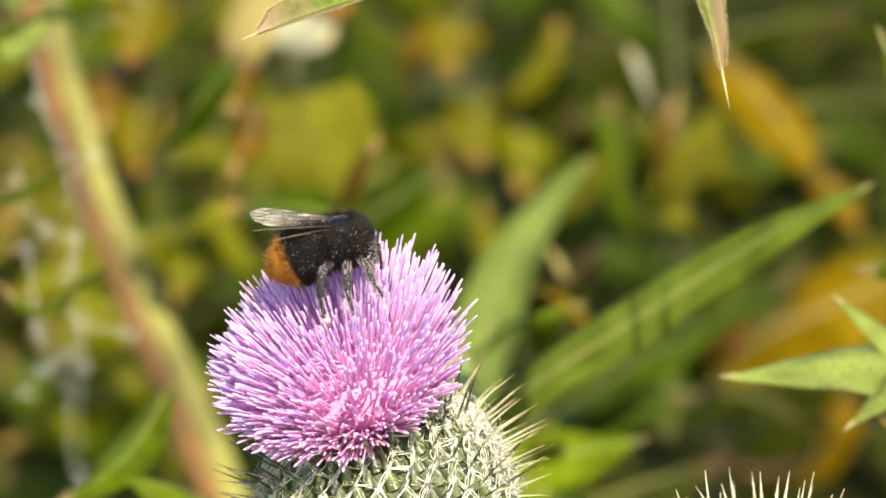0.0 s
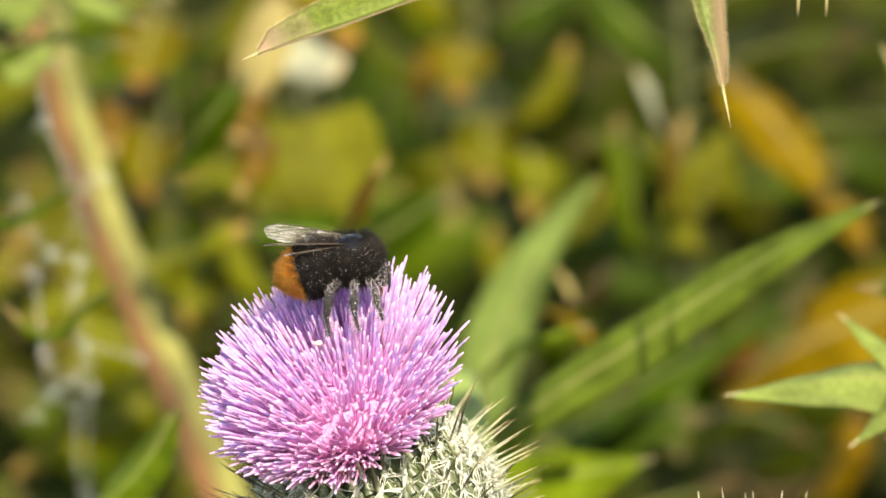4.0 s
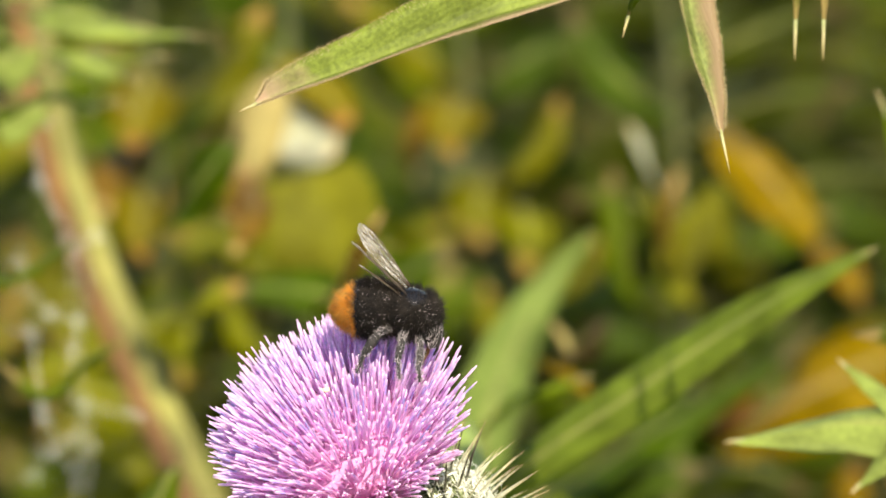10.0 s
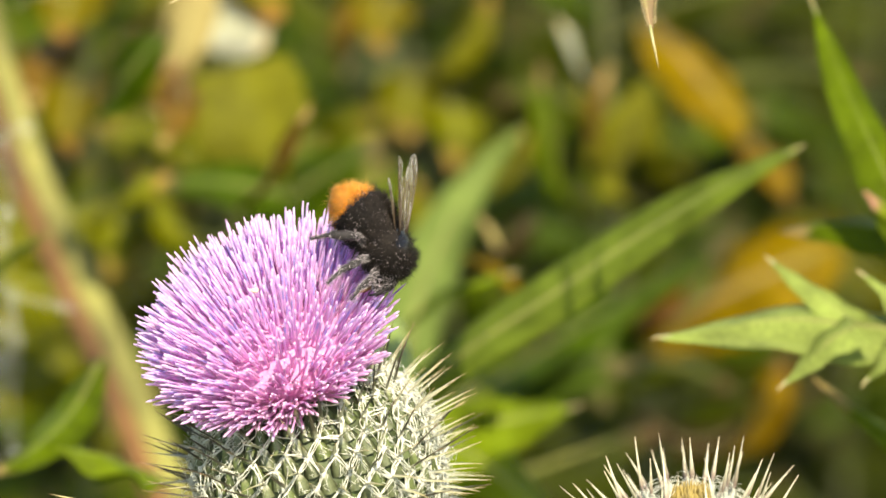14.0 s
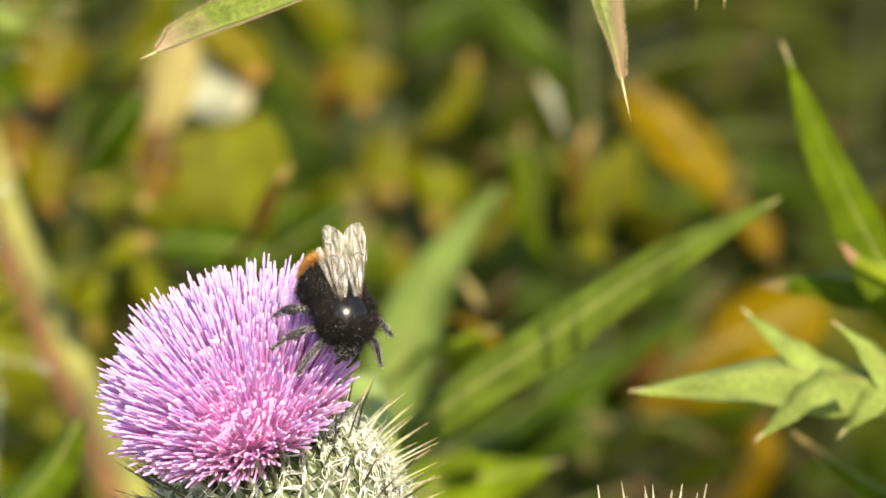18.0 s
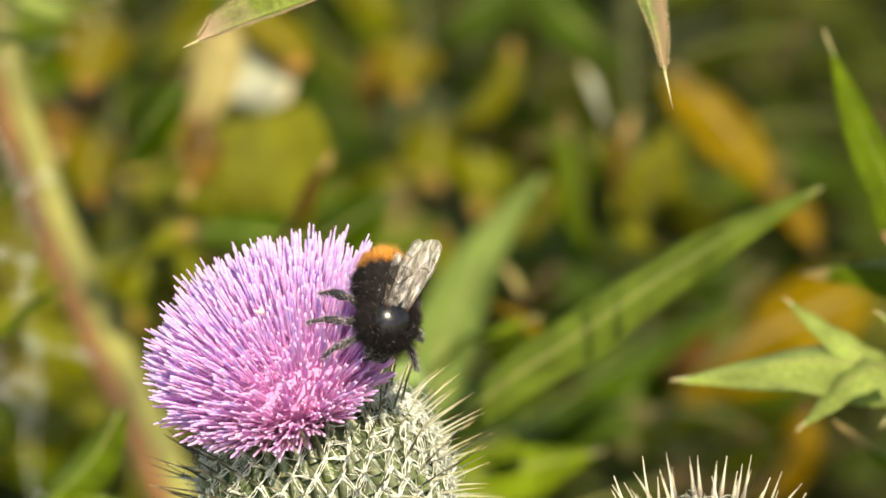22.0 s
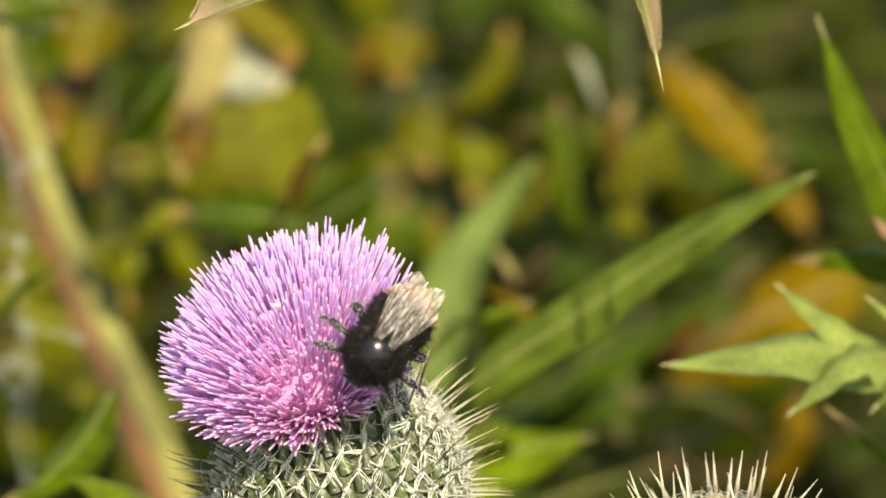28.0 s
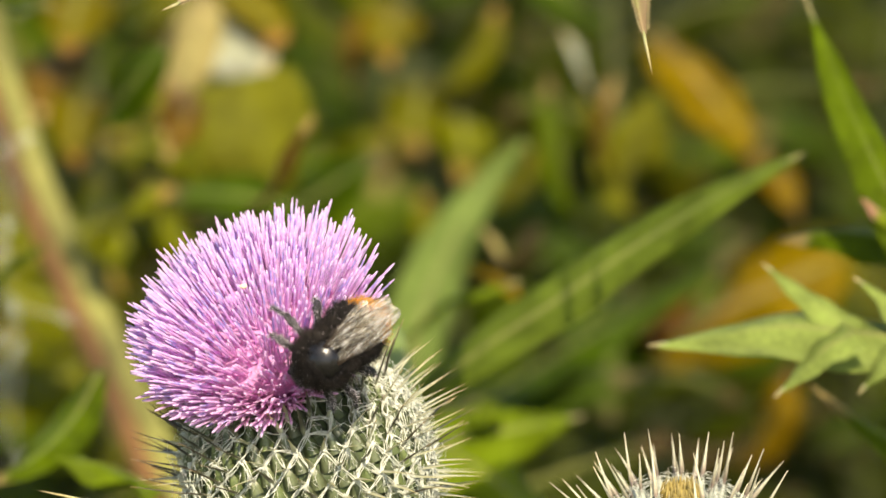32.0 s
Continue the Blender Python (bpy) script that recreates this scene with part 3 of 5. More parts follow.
for k in range(270):
    phi = math.pi / 2 + rnd.uniform(-1.2, 1.8)
    theta = radians(rnd.uniform(46, 62))
    d = (spherical(theta, phi) + Vector([rnd.uniform(-0.06, 0.06) for _ in range(3)])).normalized()
    root = (SIDE * math.cos(phi) + FRONT * math.sin(phi)) * 0.0056 - AXIS * 0.0006
    spots.append((d.dot(TOWARD) + 0.35 * d.dot(UP), root, d, 0.0134 * rnd.uniform(0.85, 1.05) * (1 + 0.02 * abs(math.cos(phi))), 19 + rnd.randrange(9) if rnd.random() < 0.75 else 14 + rnd.randrange(5), rnd.uniform(0, 6.28)))
spots.sort(key=lambda q: -q[0])
corolla = part("corolla", bmesh.new(), RECEPTACLE, thistle, "dense dome of pink and lilac florets")
rest = {k: ([], [], []) for k in range(3)}
for n, (key, root, d, ln, kind, spin) in enumerate(spots):
    # on the side where the ball bulges the florets are pushed upwards
    low = -0.28 + 1.1 * max(0.0, d.dot(RIGHT))
    if d.dot(UP) < low and d.dot(RIGHT) > 0:
        d = (d + UP * (low - d.dot(UP)) * rnd.uniform(0.75, 1.15)).normalized()
    x = d.orthogonal().normalized()
    x = (x * math.cos(spin) + d.cross(x) * math.sin(spin)).normalized()
    y = d.cross(x)
    m = Matrix((x * 0.0205, y * 0.0205, d * ln)).transposed().to_4x4()
    m.translation = root
    if n < 300:
        fl = part("floret", FLORET_MESHES[kind], None, corolla)
        fl.matrix_basis = m
    else:
        v, f, u, mat = FLORETS[kind]
        V, F, U = rest[0 if mat is FLORET else 1 if mat is FLORET_PALE else 2]
        b = len(V)
        V.extend(m @ q for q in v)
        F.extend(tuple(b + i for i in q) for q in f)
        U.extend(((a[0] + n * 0.37) % 1.0, a[1]) for a in u)
for k, mat in ((0, FLORET), (1, FLORET_PALE), (2, FLORET_ROSE)):
    tagged(part("floret_mass", meshed("floret_mass", *rest[k][:2], mat, rest[k][2]), None, corolla), kind="stuff")

# pollen crumb on the florets
bm = bmesh.new()
bmesh.ops.create_icosphere(bm, subdivisions=2, radius=0.00035)
for v in bm.verts:
    v.co = v.co * (1 + 0.3 * noise.noise(v.co * 5000))
    v.co.x *= 1.6
crumb = part("pollen_crumb", bm, plain("pollen", (0.85, 0.62, 0.42), 0.6), thistle, "tiny orange-cream crumb caught on the florets")
crumb.location = RIGHT * -0.0038 + UP * 0.0115 + TOWARD * 0.0143

# spiny leaves under the head
for marks, wd, sd in (([(770, 965, 0.0), (560, 985, -0.004), (430, 970, -0.006), (290, 940, -0.004)], 26, 1),
                      ([(760, 985, -0.002), (880, 975, -0.008), (990, 968, -0.010), (1070, 966, -0.010)], 22, 2),
                      ([(720, 990, 0.004), (560, 1035, 0.0), (430, 1025, -0.002), (350, 1000, 0.0)], 30, 3)):
    leaf(thistle, marks, wd, PALE_GREEN, (0, 0.9, 0.4), "narrow spiny leaf below the flower head", fold=0.4, lobes=3, depth=0.5, wave=0.1,
         spines=9, spine_len=0.006, seed=sd, tip_spine=0.006)

# ---- the closed thistle bud beside it ----
BUD = at(1352, 1070, 0.002)
bud = plant("thistle_bud", BUD, "closed thistle bud with long straw spines and a golden tuft", "flower bud")
B_AXIS = along((0.0, 0.88, 0.42)).normalized()
B_SIDE = B_AXIS.cross(along((0, 0, 1))).normalized()
B_FRONT = B_SIDE.cross(B_AXIS).normalized()
stalk(bud, [BUD - B_AXIS * 0.008, BUD - B_AXIS * 0.03 + Vector((0, 0.01, 0)), Vector((BUD.x - 0.015, BUD.y + 0.05, 0.72)), Vector((BUD.x - 0.02, BUD.y + 0.07, 0.4)),
            Vector((BUD.x - 0.03, BUD.y + 0.08, -0.03))], 0.003, 0.005, STEM, label="ribbed green stem")
bm = bmesh.new()
bmesh.ops.create_uvsphere(bm, u_segments=32, v_segments=22, radius=1.0)
bt = B_AXIS.to_track_quat("Z", "Y").to_matrix()
for v in bm.verts:
    w = 1 + 0.04 * noise.noise(v.co * 7)
    v.co = bt @ Vector((v.co.x * 0.0105 * w, v.co.y * 0.0105 * w, v.co.z * 0.0105 * w))
bud_ball = part("involucre", bm, BUD_CORE, bud, "pale woolly green bud body")
rnd = random.Random(21)
BUD_BRACTS = []
for _ in range(8):
    v, f, u = bract_mesh(rnd, rnd.uniform(0.0048, 0.0092), radians(rnd.uniform(-10, 16)), 0.88, 0.0034)
    BUD_BRACTS.append(meshed("bract", v, f, BUD_BRACT, u))
b_roots = []
for k in range(130):
    h = 0.93 - 1.5 * k / 130
    phi = k * 2.39996
    rr = math.sqrt(max(0, 1 - h * h))
    normal = ((B_SIDE * math.cos(phi) + B_FRONT * math.sin(phi)) * rr + B_AXIS * h).normalized()
    upward = (B_AXIS - normal * B_AXIS.dot(normal)).normalized()
    way = normal * 1.0 + upward * (0.12 + 0.3 * max(0, h)) + Vector([rnd.uniform(-0.16, 0.16) for _ in range(3)])
    b = part("bract", rnd.choice(BUD_BRACTS), None, bud_ball)
    set_along(b, normal * 0.0098, way, normal)
    b_roots.append((normal * 0.0104, normal, upward))
wv, wf, wu = [], [], []
for k in range(3200):
    a, na, ua = rnd.choice(b_roots)
    side = na.orthogonal().normalized()
    w = rnd.uniform(0, 6.28)
    d = side * math.cos(w) + na.cross(side) * math.sin(w)
    p0 = a + na * rnd.uniform(0, 0.003) + ua * rnd.uniform(0, 0.001)
    p1 = p0 + d * rnd.uniform(0.0005, 0.0016) + na * rnd.uniform(-0.0003, 0.0008)
    tube([p0, (p0 + p1) * 0.5 + na * 0.0003, p1 + d * 0.0006], [0.00006, 0.00003], 3, rnd.random(), wv, wf, wu)
tagged(part("cobweb_wool", meshed("cobweb_wool", wv, wf, COBWEB, wu), None, bud_ball, "white cobwebby hairs between the bracts"), kind="stuff")
tv, tf, tu = [], [], []
for k in range(300):
    w, r = k * 2.39996, 0.0018 * math.sqrt(k / 170)
    out = B_SIDE * math.cos(w) + B_FRONT * math.sin(w)
    p = B_AXIS * 0.0095 + out * r
    ln = rnd.uniform(0.0024, 0.0040)
    tube([p, p + B_AXIS * ln * 0.6 + out * r * 0.25, p + B_AXIS * ln + out * r * 0.1], [0.00018, 0.00016, 0.00005], 4, rnd.random(), tv, tf, tu)
part("tuft", meshed("tuft", tv, tf, TUFT, tu), None, bud, "golden-brown tuft of unopened florets")


# ---- the bumblebee; built in millimetres, facing +x, with its back to +z ----
MM = 0.00117
BLACK = plain("black_cuticle", (0.010, 0.009, 0.009), 0.85, 0.7, 1.5, 1500, 0.00004)
BALD = plain("bald_cuticle", (0.006, 0.0055, 0.0055), 0.26, 0.7, 1.5, 1500, 0.00001)
LEG_BLACK = plain("leg_cuticle", (0.012, 0.010, 0.010), 0.8, 0.6, 1.8, 1500, 0.00004)
ORANGE_SKIN = plain("orange_cuticle", (0.80, 0.27, 0.03), 0.5, 0.7, 1.3, 1500, 0.00004)
# brownish tips put the black fur's sheen into its colour
FUR_BLACK = lengthwise("black_fur", [(0.0, (0.008, 0.007, 0.007)), (0.6, (0.012, 0.010, 0.009)), (1.0, (0.055, 0.043, 0.033))], 0.6, vary=0.7, gloss=0.14)
FUR_ORANGE = lengthwise("orange_fur", [(0.0, (0.96, 0.38, 0.03)), (0.6, (0.99, 0.46, 0.05)), (1.0, (0.99, 0.66, 0.24))], 0.55, through_light=0.45, vary=0.25, gloss=0.2)
FUR_DUST = lengthwise("dusted_fur", [(0.0, (0.03, 0.027, 0.026)), (0.5, (0.06, 0.055, 0.055)), (1.0, (0.24, 0.21, 0.21))], 0.6, vary=0.7)
POLLEN = plain("pollen_grains", (0.78, 0.70, 0.72), 0.7, 0.8, 1.1)
VEIN = plain("wing_vein", (0.06, 0.04, 0.025), 0.35)
EYE_BLACK = plain("compound_eye", (0.02, 0.017, 0.016), 0.12, 0.7, 1.4, 5000, 0.00002)


def wing_membrane():
    m, nt, bsdf = material("wing_membrane", 0.42)
    long_way = nt.nodes.new("ShaderNodeMapping")
    long_way.inputs["Scale"].default_value = (0.22, 1.0, 1.0)
    nt.links.new(nt.nodes.new("ShaderNodeTexCoord").outputs["Object"], long_way.inputs["Vector"])
    streak = grain(nt, 1900, 3, long_way.outputs[0])
    # pale, denser streaks put the wing's glints into colour and cover
    nt.links.new(ramp(nt, [(0.34, (0.60, 0.57, 0.50)), (0.68, (0.90, 0.89, 0.86))], streak), bsdf.inputs["Base Color"])
    bsdf.inputs["Metallic"].default_value = 0.3
    bump(nt, bsdf, streak, 0.35, 0.0002)
    tr = nt.nodes.new("ShaderNodeBsdfTransparent")
    tr.inputs[0].default_value = (0.84, 0.80, 0.72, 1)
    mx = nt.nodes.new("ShaderNodeMixShader")
    nt.links.new(ramp(nt, [(0.38, (0.08, 0.08, 0.08)), (0.72, (0.34, 0.34, 0.34))], streak), mx.inputs[0])
    nt.links.new(tr.outputs[0], mx.inputs[1])
    nt.links.new(bsdf.outputs[0], mx.inputs[2])
    nt.links.new(mx.outputs[0], nt.nodes["Material Output"].inputs[0])
    return m


WING = wing_membrane()
bee = plant("bumblebee", Vector((0, 0, 0)), "black bumblebee with an orange tail, dusted with pollen", "bumblebee")


def oval(centre, radii, tilt=0.0, segs=28, squash=None):
    """A rounded body form in millimetres, tipped about y."""
    b = bmesh.new()
    bmesh.ops.create_uvsphere(b, u_segments=segs, v_segments=segs * 2 // 3, radius=1.0)
    r = Matrix.Rotation(radians(tilt), 3, "Y")
    for q in b.verts:
        p = Vector((q.co.x * radii[0], q.co.y * radii[1], q.co.z * radii[2]))
        if squash:
            p = squash(p)
        q.co = (r @ p + Vector(centre)) * MM
    return b


def fur(name, centre, radii, tilt, count, length, mat, parent, keep, sweep=(-0.8, 0, 0.0), seed=1, label="", squash=None):
    """Short hairs over an oval, combed backwards: thin blades of two faces each."""
    rn = random.Random(seed)
    r = Matrix.Rotation(radians(tilt), 3, "Y")
    V, F, U = [], [], []
    for _ in range(count):
        n = Vector((rn.gauss(0, 1), rn.gauss(0, 1), rn.gauss(0, 1))).normalized()
        if not keep(n, rn):
            continue
        p = Vector((n.x * radii[0], n.y * radii[1], n.z * radii[2]))
        if squash:
            p = squash(p)
        nn = Vector((n.x / radii[0], n.y / radii[1], n.z / radii[2])).normalized()
        d = (nn * 1.0 + Vector(sweep) * 0.55 + Vector([rn.uniform(-0.45, 0.45) for _ in range(3)])).normalized()
        c = noise.noise(p * 1.7 + Vector((seed, 0, 0)))
        ln = length * rn.uniform(0.6, 1.15) * (1 + 0.55 * c)
        d = (d + Vector((noise.noise(p * 1.3 + Vector((9, seed, 0))), noise.noise(p * 1.3 + Vector((0, 5, seed))), noise.noise(p * 1.3 + Vector((seed, 0, 7))))) * 0.9).normalized()
        p, d, nn = r @ p + Vector(centre), r @ d, r @ nn
        s = d.cross(nn)
        if s.length < 0.05:
            s = d.orthogonal()
        s = s.normalized() * 0.034
        b = len(V)
        mid = p + d * ln * 0.55
        tip = p + d * ln - nn * ln * 0.12
        q = d.cross(s).normalized() * 0.036
        V += [(p + s) * MM, (p - s) * MM, (p + q) * MM, tip * MM]
        t = rn.random()
        U += [(t, 0), (t, 0), (t, 0), (t, 1)]
        F += [(b, b + 1, b + 3), (b + 1, b + 2, b + 3), (b + 2, b, b + 3)]
    ob = part(name, meshed(name, V, F, mat, U), None, parent, label)
    return tagged(ob, kind="stuff")


def grains(name, centre, radii, tilt, count, parent, keep, seed=1, squash=None, size=0.058):
    """Pollen grains lying in the fur."""
    rn = random.Random(seed)
    r = Matrix.Rotation(radians(tilt), 3, "Y")
    V, F = [], []
    for _ in range(count):
        n = Vector((rn.gauss(0, 1), rn.gauss(0, 1), rn.gauss(0, 1))).normalized()
        if not keep(n, rn):
            continue
        k = rn.uniform(1.10, 1.24)
        p = Vector((n.x * radii[0], n.y * radii[1], n.z * radii[2])) * k
        p = (r @ p + Vector(centre)) * MM
        s = size * MM * rn.uniform(0.6, 1.3)
        b = len(V)
        V += [p + Vector(q) * s for q in ((1, 0, 0), (-1, 0, 0), (0, 1, 0), (0, -1, 0), (0, 0, 1), (0, 0, -1))]
        F += [(b + i, b + j, b + k2) for i, j, k2 in ((0, 2, 4), (2, 1, 4), (1, 3, 4), (3, 0, 4), (2, 0, 5), (1, 2, 5), (3, 1, 5), (0, 3, 5))]
    return tagged(part(name, meshed(name, V, F, POLLEN), None, parent, "pale grains of pollen"), kind="stuff")


# thorax: furry, with a bald glossy patch on the back
TH_C, TH_R = (0, 0, 0), (2.85, 2.85, 2.55)
thorax = part("thorax", oval(TH_C, TH_R), BLACK, bee, "round glossy black thorax")
fur("fur", TH_C, TH_R, 0, 17000, 1.5, FUR_BLACK, thorax, lambda n, rn: not (n.z > 0.66 and n.x > -0.66 and n.x < 0.55 and rn.random() < 0.96), seed=2, label="dense black fur")
fur("long_fur", TH_C, TH_R, 0, 3500, 2.2, FUR_BLACK, thorax, lambda n, rn: n.z < 0.42, seed=12)
fur("dusted_fur", TH_C, TH_R, 0, 500, 1.7, FUR_DUST, thorax, lambda n, rn: n.z < 0.5, seed=15)
grains("pollen", TH_C, TH_R, 0, 2100, thorax, lambda n, rn: n.z < 0.72 and rn.random() < 0.30, seed=3, size=0.040)
# abdomen: black, its last third orange
AB_C, AB_R, AB_T = (-4.5, 0, -1.15), (3.9, 3.25, 2.95), -19


def ab_shape(p):
    t = p.x / AB_R[0]
    k = 1.0 - 0.44 * max(0.0, -t - 0.05) ** 1.3
    return Vector((p.x, p.y * k, p.z * k))


bald_bm = oval(TH_C, tuple(x * 1.03 for x in TH_R))
bmesh.ops.delete(bald_bm, geom=[q for q in bald_bm.verts if q.co.z < 0.66 * TH_R[2] * MM or q.co.x > 0.52 * TH_R[0] * MM], context="VERTS")
part("bald_patch", bald_bm, BALD, thorax, "bald glossy black patch on the back")
abdomen = part("abdomen", oval(AB_C, AB_R, AB_T, 32, ab_shape), BLACK, bee, "banded furry abdomen, black with an orange tail")
TAIL_AT = -0.36
tail_bm = oval(AB_C, tuple(x * 1.006 for x in AB_R), AB_T, 32, ab_shape)
rot = Matrix.Rotation(radians(-AB_T), 3, "Y")
gone = [q for q in tail_bm.verts if (rot @ (q.co / MM - Vector(AB_C))).x > AB_R[0] * (TAIL_AT + 0.02)]
bmesh.ops.delete(tail_bm, geom=gone, context="VERTS")
tail = part("tail", tail_bm, ORANGE_SKIN, abdomen, "bright orange tail end")
fur("fur", AB_C, AB_R, AB_T, 15000, 1.1, FUR_BLACK, abdomen, lambda n, rn: n.x > TAIL_AT + rn.uniform(-0.05, 0.05), seed=4, label="black fur", squash=ab_shape)
fur("tail_fur", AB_C, AB_R, AB_T, 30000, 1.25, FUR_ORANGE, abdomen, lambda n, rn: n.x < TAIL_AT + rn.uniform(-0.04, 0.05), seed=5, label="bright orange fur", squash=ab_shape)
fur("long_fur", AB_C, AB_R, AB_T, 3500, 1.9, FUR_BLACK, abdomen, lambda n, rn: n.x > TAIL_AT, seed=13, squash=ab_shape)
fur("long_tail_fur", AB_C, AB_R, AB_T, 3500, 1.8, FUR_ORANGE, abdomen, lambda n, rn: n.x < TAIL_AT, seed=14, squash=ab_shape)
fur("dusted_fur", AB_C, AB_R, AB_T, 600, 1.3, FUR_DUST, abdomen, lambda n, rn: n.x > TAIL_AT, seed=16, squash=ab_shape)
grains("pollen", AB_C, AB_R, AB_T, 2000, abdomen, lambda n, rn: n.x > -0.45 and rn.random() < 0.28, seed=6, size=0.040)
# rings between the segments
for x in (0.35, 0.0, -0.32):
    rb = bmesh.new()
    bmesh.ops.create_cone(rb, segments=36, radius1=1, radius2=0.985, depth=0.12, cap_ends=False)
    rr = math.sqrt(1 - x * x) * 1.012
    r = Matrix.Rotation(radians(AB_T), 3, "Y")
    for q in rb.verts:
        p = ab_shape(Vector((x * AB_R[0] + q.co.z, q.co.x * AB_R[1] * rr, q.co.y * AB_R[2] * rr)))
        q.co = (r @ p + Vector(AB_C)) * MM
    part("segment_ring", rb, BLACK, abdomen)
# head
HD_C, HD_R = (2.75, 0, -1.75), (1.15, 1.55, 1.75)
head = part("head", oval(HD_C, HD_R, -20, 24), BLACK, bee, "black head dusted with pale pollen")
fur("fur", HD_C, HD_R, -20, 1400, 0.6, FUR_BLACK, head, lambda n, rn: n.x > -0.5, sweep=(0.2, 0, -0.4), seed=7)
fur("dusted_fur", HD_C, HD_R, -20, 1500, 0.7, FUR_DUST, head, lambda n, rn: n.x > 0.2 and n.z < 0.6, sweep=(0.2, 0, -0.4), seed=8)
grains("pollen", HD_C, HD_R, -20, 1100, head, lambda n, rn: n.x > -0.2, seed=9)
for s in (-1, 1):
    part("eye", oval((2.75, 1.28 * s, -1.6), (0.62, 0.42, 1.15), -25, 20), EYE_BLACK, head, "long glossy dark compound eye")
    v, f, u = tube([Vector(p) * MM for p in ((3.6, 0.45 * s, -1.2), (3.9, 0.8 * s, -1.3), (4.1, 1.0 * s, -2.2), (4.1, 1.1 * s, -3.2), (3.9, 1.1 * s, -4.1))], [0.14 * MM, 0.14 * MM, 0.17 * MM, 0.17 * MM, 0.11 * MM], 7)
    part("antenna", meshed("antenna", v, f, LEG_BLACK, u), None, head, "bent black antenna")
v, f, u = tube([Vector(p) * MM for p in ((3.0, 0, -3.1), (3.1, 0, -4.4), (2.8, 0, -6.0))], [0.28 * MM, 0.2 * MM, 0.08 * MM], 7)
part("proboscis", meshed("proboscis", v, f, STEM_RED, u), None, head, "brown tongue reaching into the florets")


# wings: each wing pair hinges at the thorax; +x of a wing runs from hinge to tip
def wing_mesh(long, broad, flip):
    """A thin wing in its own space, a rounded blade with slight ripples."""
    nx, ny = 26, 8
    V, F = [], []
    for layer in (0, 1):
        for i in range(nx + 1):
            t = i / nx
            lead = broad * 0.28 * math.sin(min(1, t * 1.25) * math.pi / 2) * (1 if t < 0.86 else math.sqrt(max(0.0, 1 - ((t - 0.86) / 0.14) ** 2)) * 0.9 + 0.1)
            back = -broad * 0.72 * (0.12 + 0.88 * math.sin(min(1, 0.15 + t * 0.85) * math.pi * 0.62)) * (1 if t < 0.72 else math.sqrt(max(0.0, 1 - ((t - 0.72) / 0.28) ** 2)))
            for j in range(ny + 1):
                y = back + (lead - back) * j / ny
                z = 0.05 * math.sin(y * 5 + t * 4) + 0.03 * math.sin(t * 23 + y * 3) - 0.12 * (t - 0.4) ** 2 * long * 0.3
                V.append(Vector((t * long, y * flip, z + 0.035 * layer)) * MM)
    c = (nx + 1) * (ny + 1)
    for i in range(nx):
        for j in range(ny):
            q = i * (ny + 1) + j
            a = (q, q + 1, q + ny + 2, q + ny + 1)
            F.append(a)
            F.append(tuple(c + k for k in reversed(a)))
    return V, F


def veins(long, broad, flip, rows):
    V, F, U = [], [], []
    for line in rows:
        pts = smooth_line([Vector((x * long, y * broad * flip, 0.10 - 0.12 * (x - 0.4) ** 2 * long * 0.3)) * MM for x, y in line], 10)
        tube(pts, [0.065 * MM, 0.035 * MM], 4, 0.5, V, F, U)
    return V, F, U


FORE = (((0, 0), (0.4, 0.20), (0.9, 0.24), (0.97, 0.1)), ((0, -0.02), (0.35, 0.10), (0.6, 0.08), (0.8, -0.1), (0.92, -0.3)), ((0, -0.05), (0.3, -0.10), (0.5, -0.2), (0.62, -0.5)),
        ((0.35, 0.1), (0.38, -0.12)), ((0.58, 0.18), (0.6, -0.05), (0.56, -0.3)), ((0.75, 0.22), (0.74, 0.0)), ((0, -0.08), (0.25, -0.28), (0.5, -0.55)))
HIND = (((0, 0), (0.4, 0.18), (0.9, 0.2)), ((0, -0.05), (0.4, -0.1), (0.75, -0.3)), ((0, -0.08), (0.35, -0.35), (0.5, -0.6)))
wings = {}
for s, name in ((-1, "near"), (1, "far")):
    V, F = wing_mesh(9.4, 2.75, -s)
    w = part("forewing", meshed("forewing", V, F, WING), None, bee, "smoky translucent veined forewing")
    vv, vf, vu = veins(9.4, 2.75, -s, FORE)
    part("venation", meshed("venation", vv, vf, VEIN, vu), None, w, "dark brown wing veins")
    V, F = wing_mesh(6.6, 2.0, -s)
    h = part("hindwing", meshed("hindwing", V, F, WING), None, bee, "smoky translucent hindwing")
    vv, vf, vu = veins(6.6, 2.0, -s, HIND)
    part("venation", meshed("venation", vv, vf, VEIN, vu), None, h, "dark brown wing veins")
    wings[s] = (w, h)


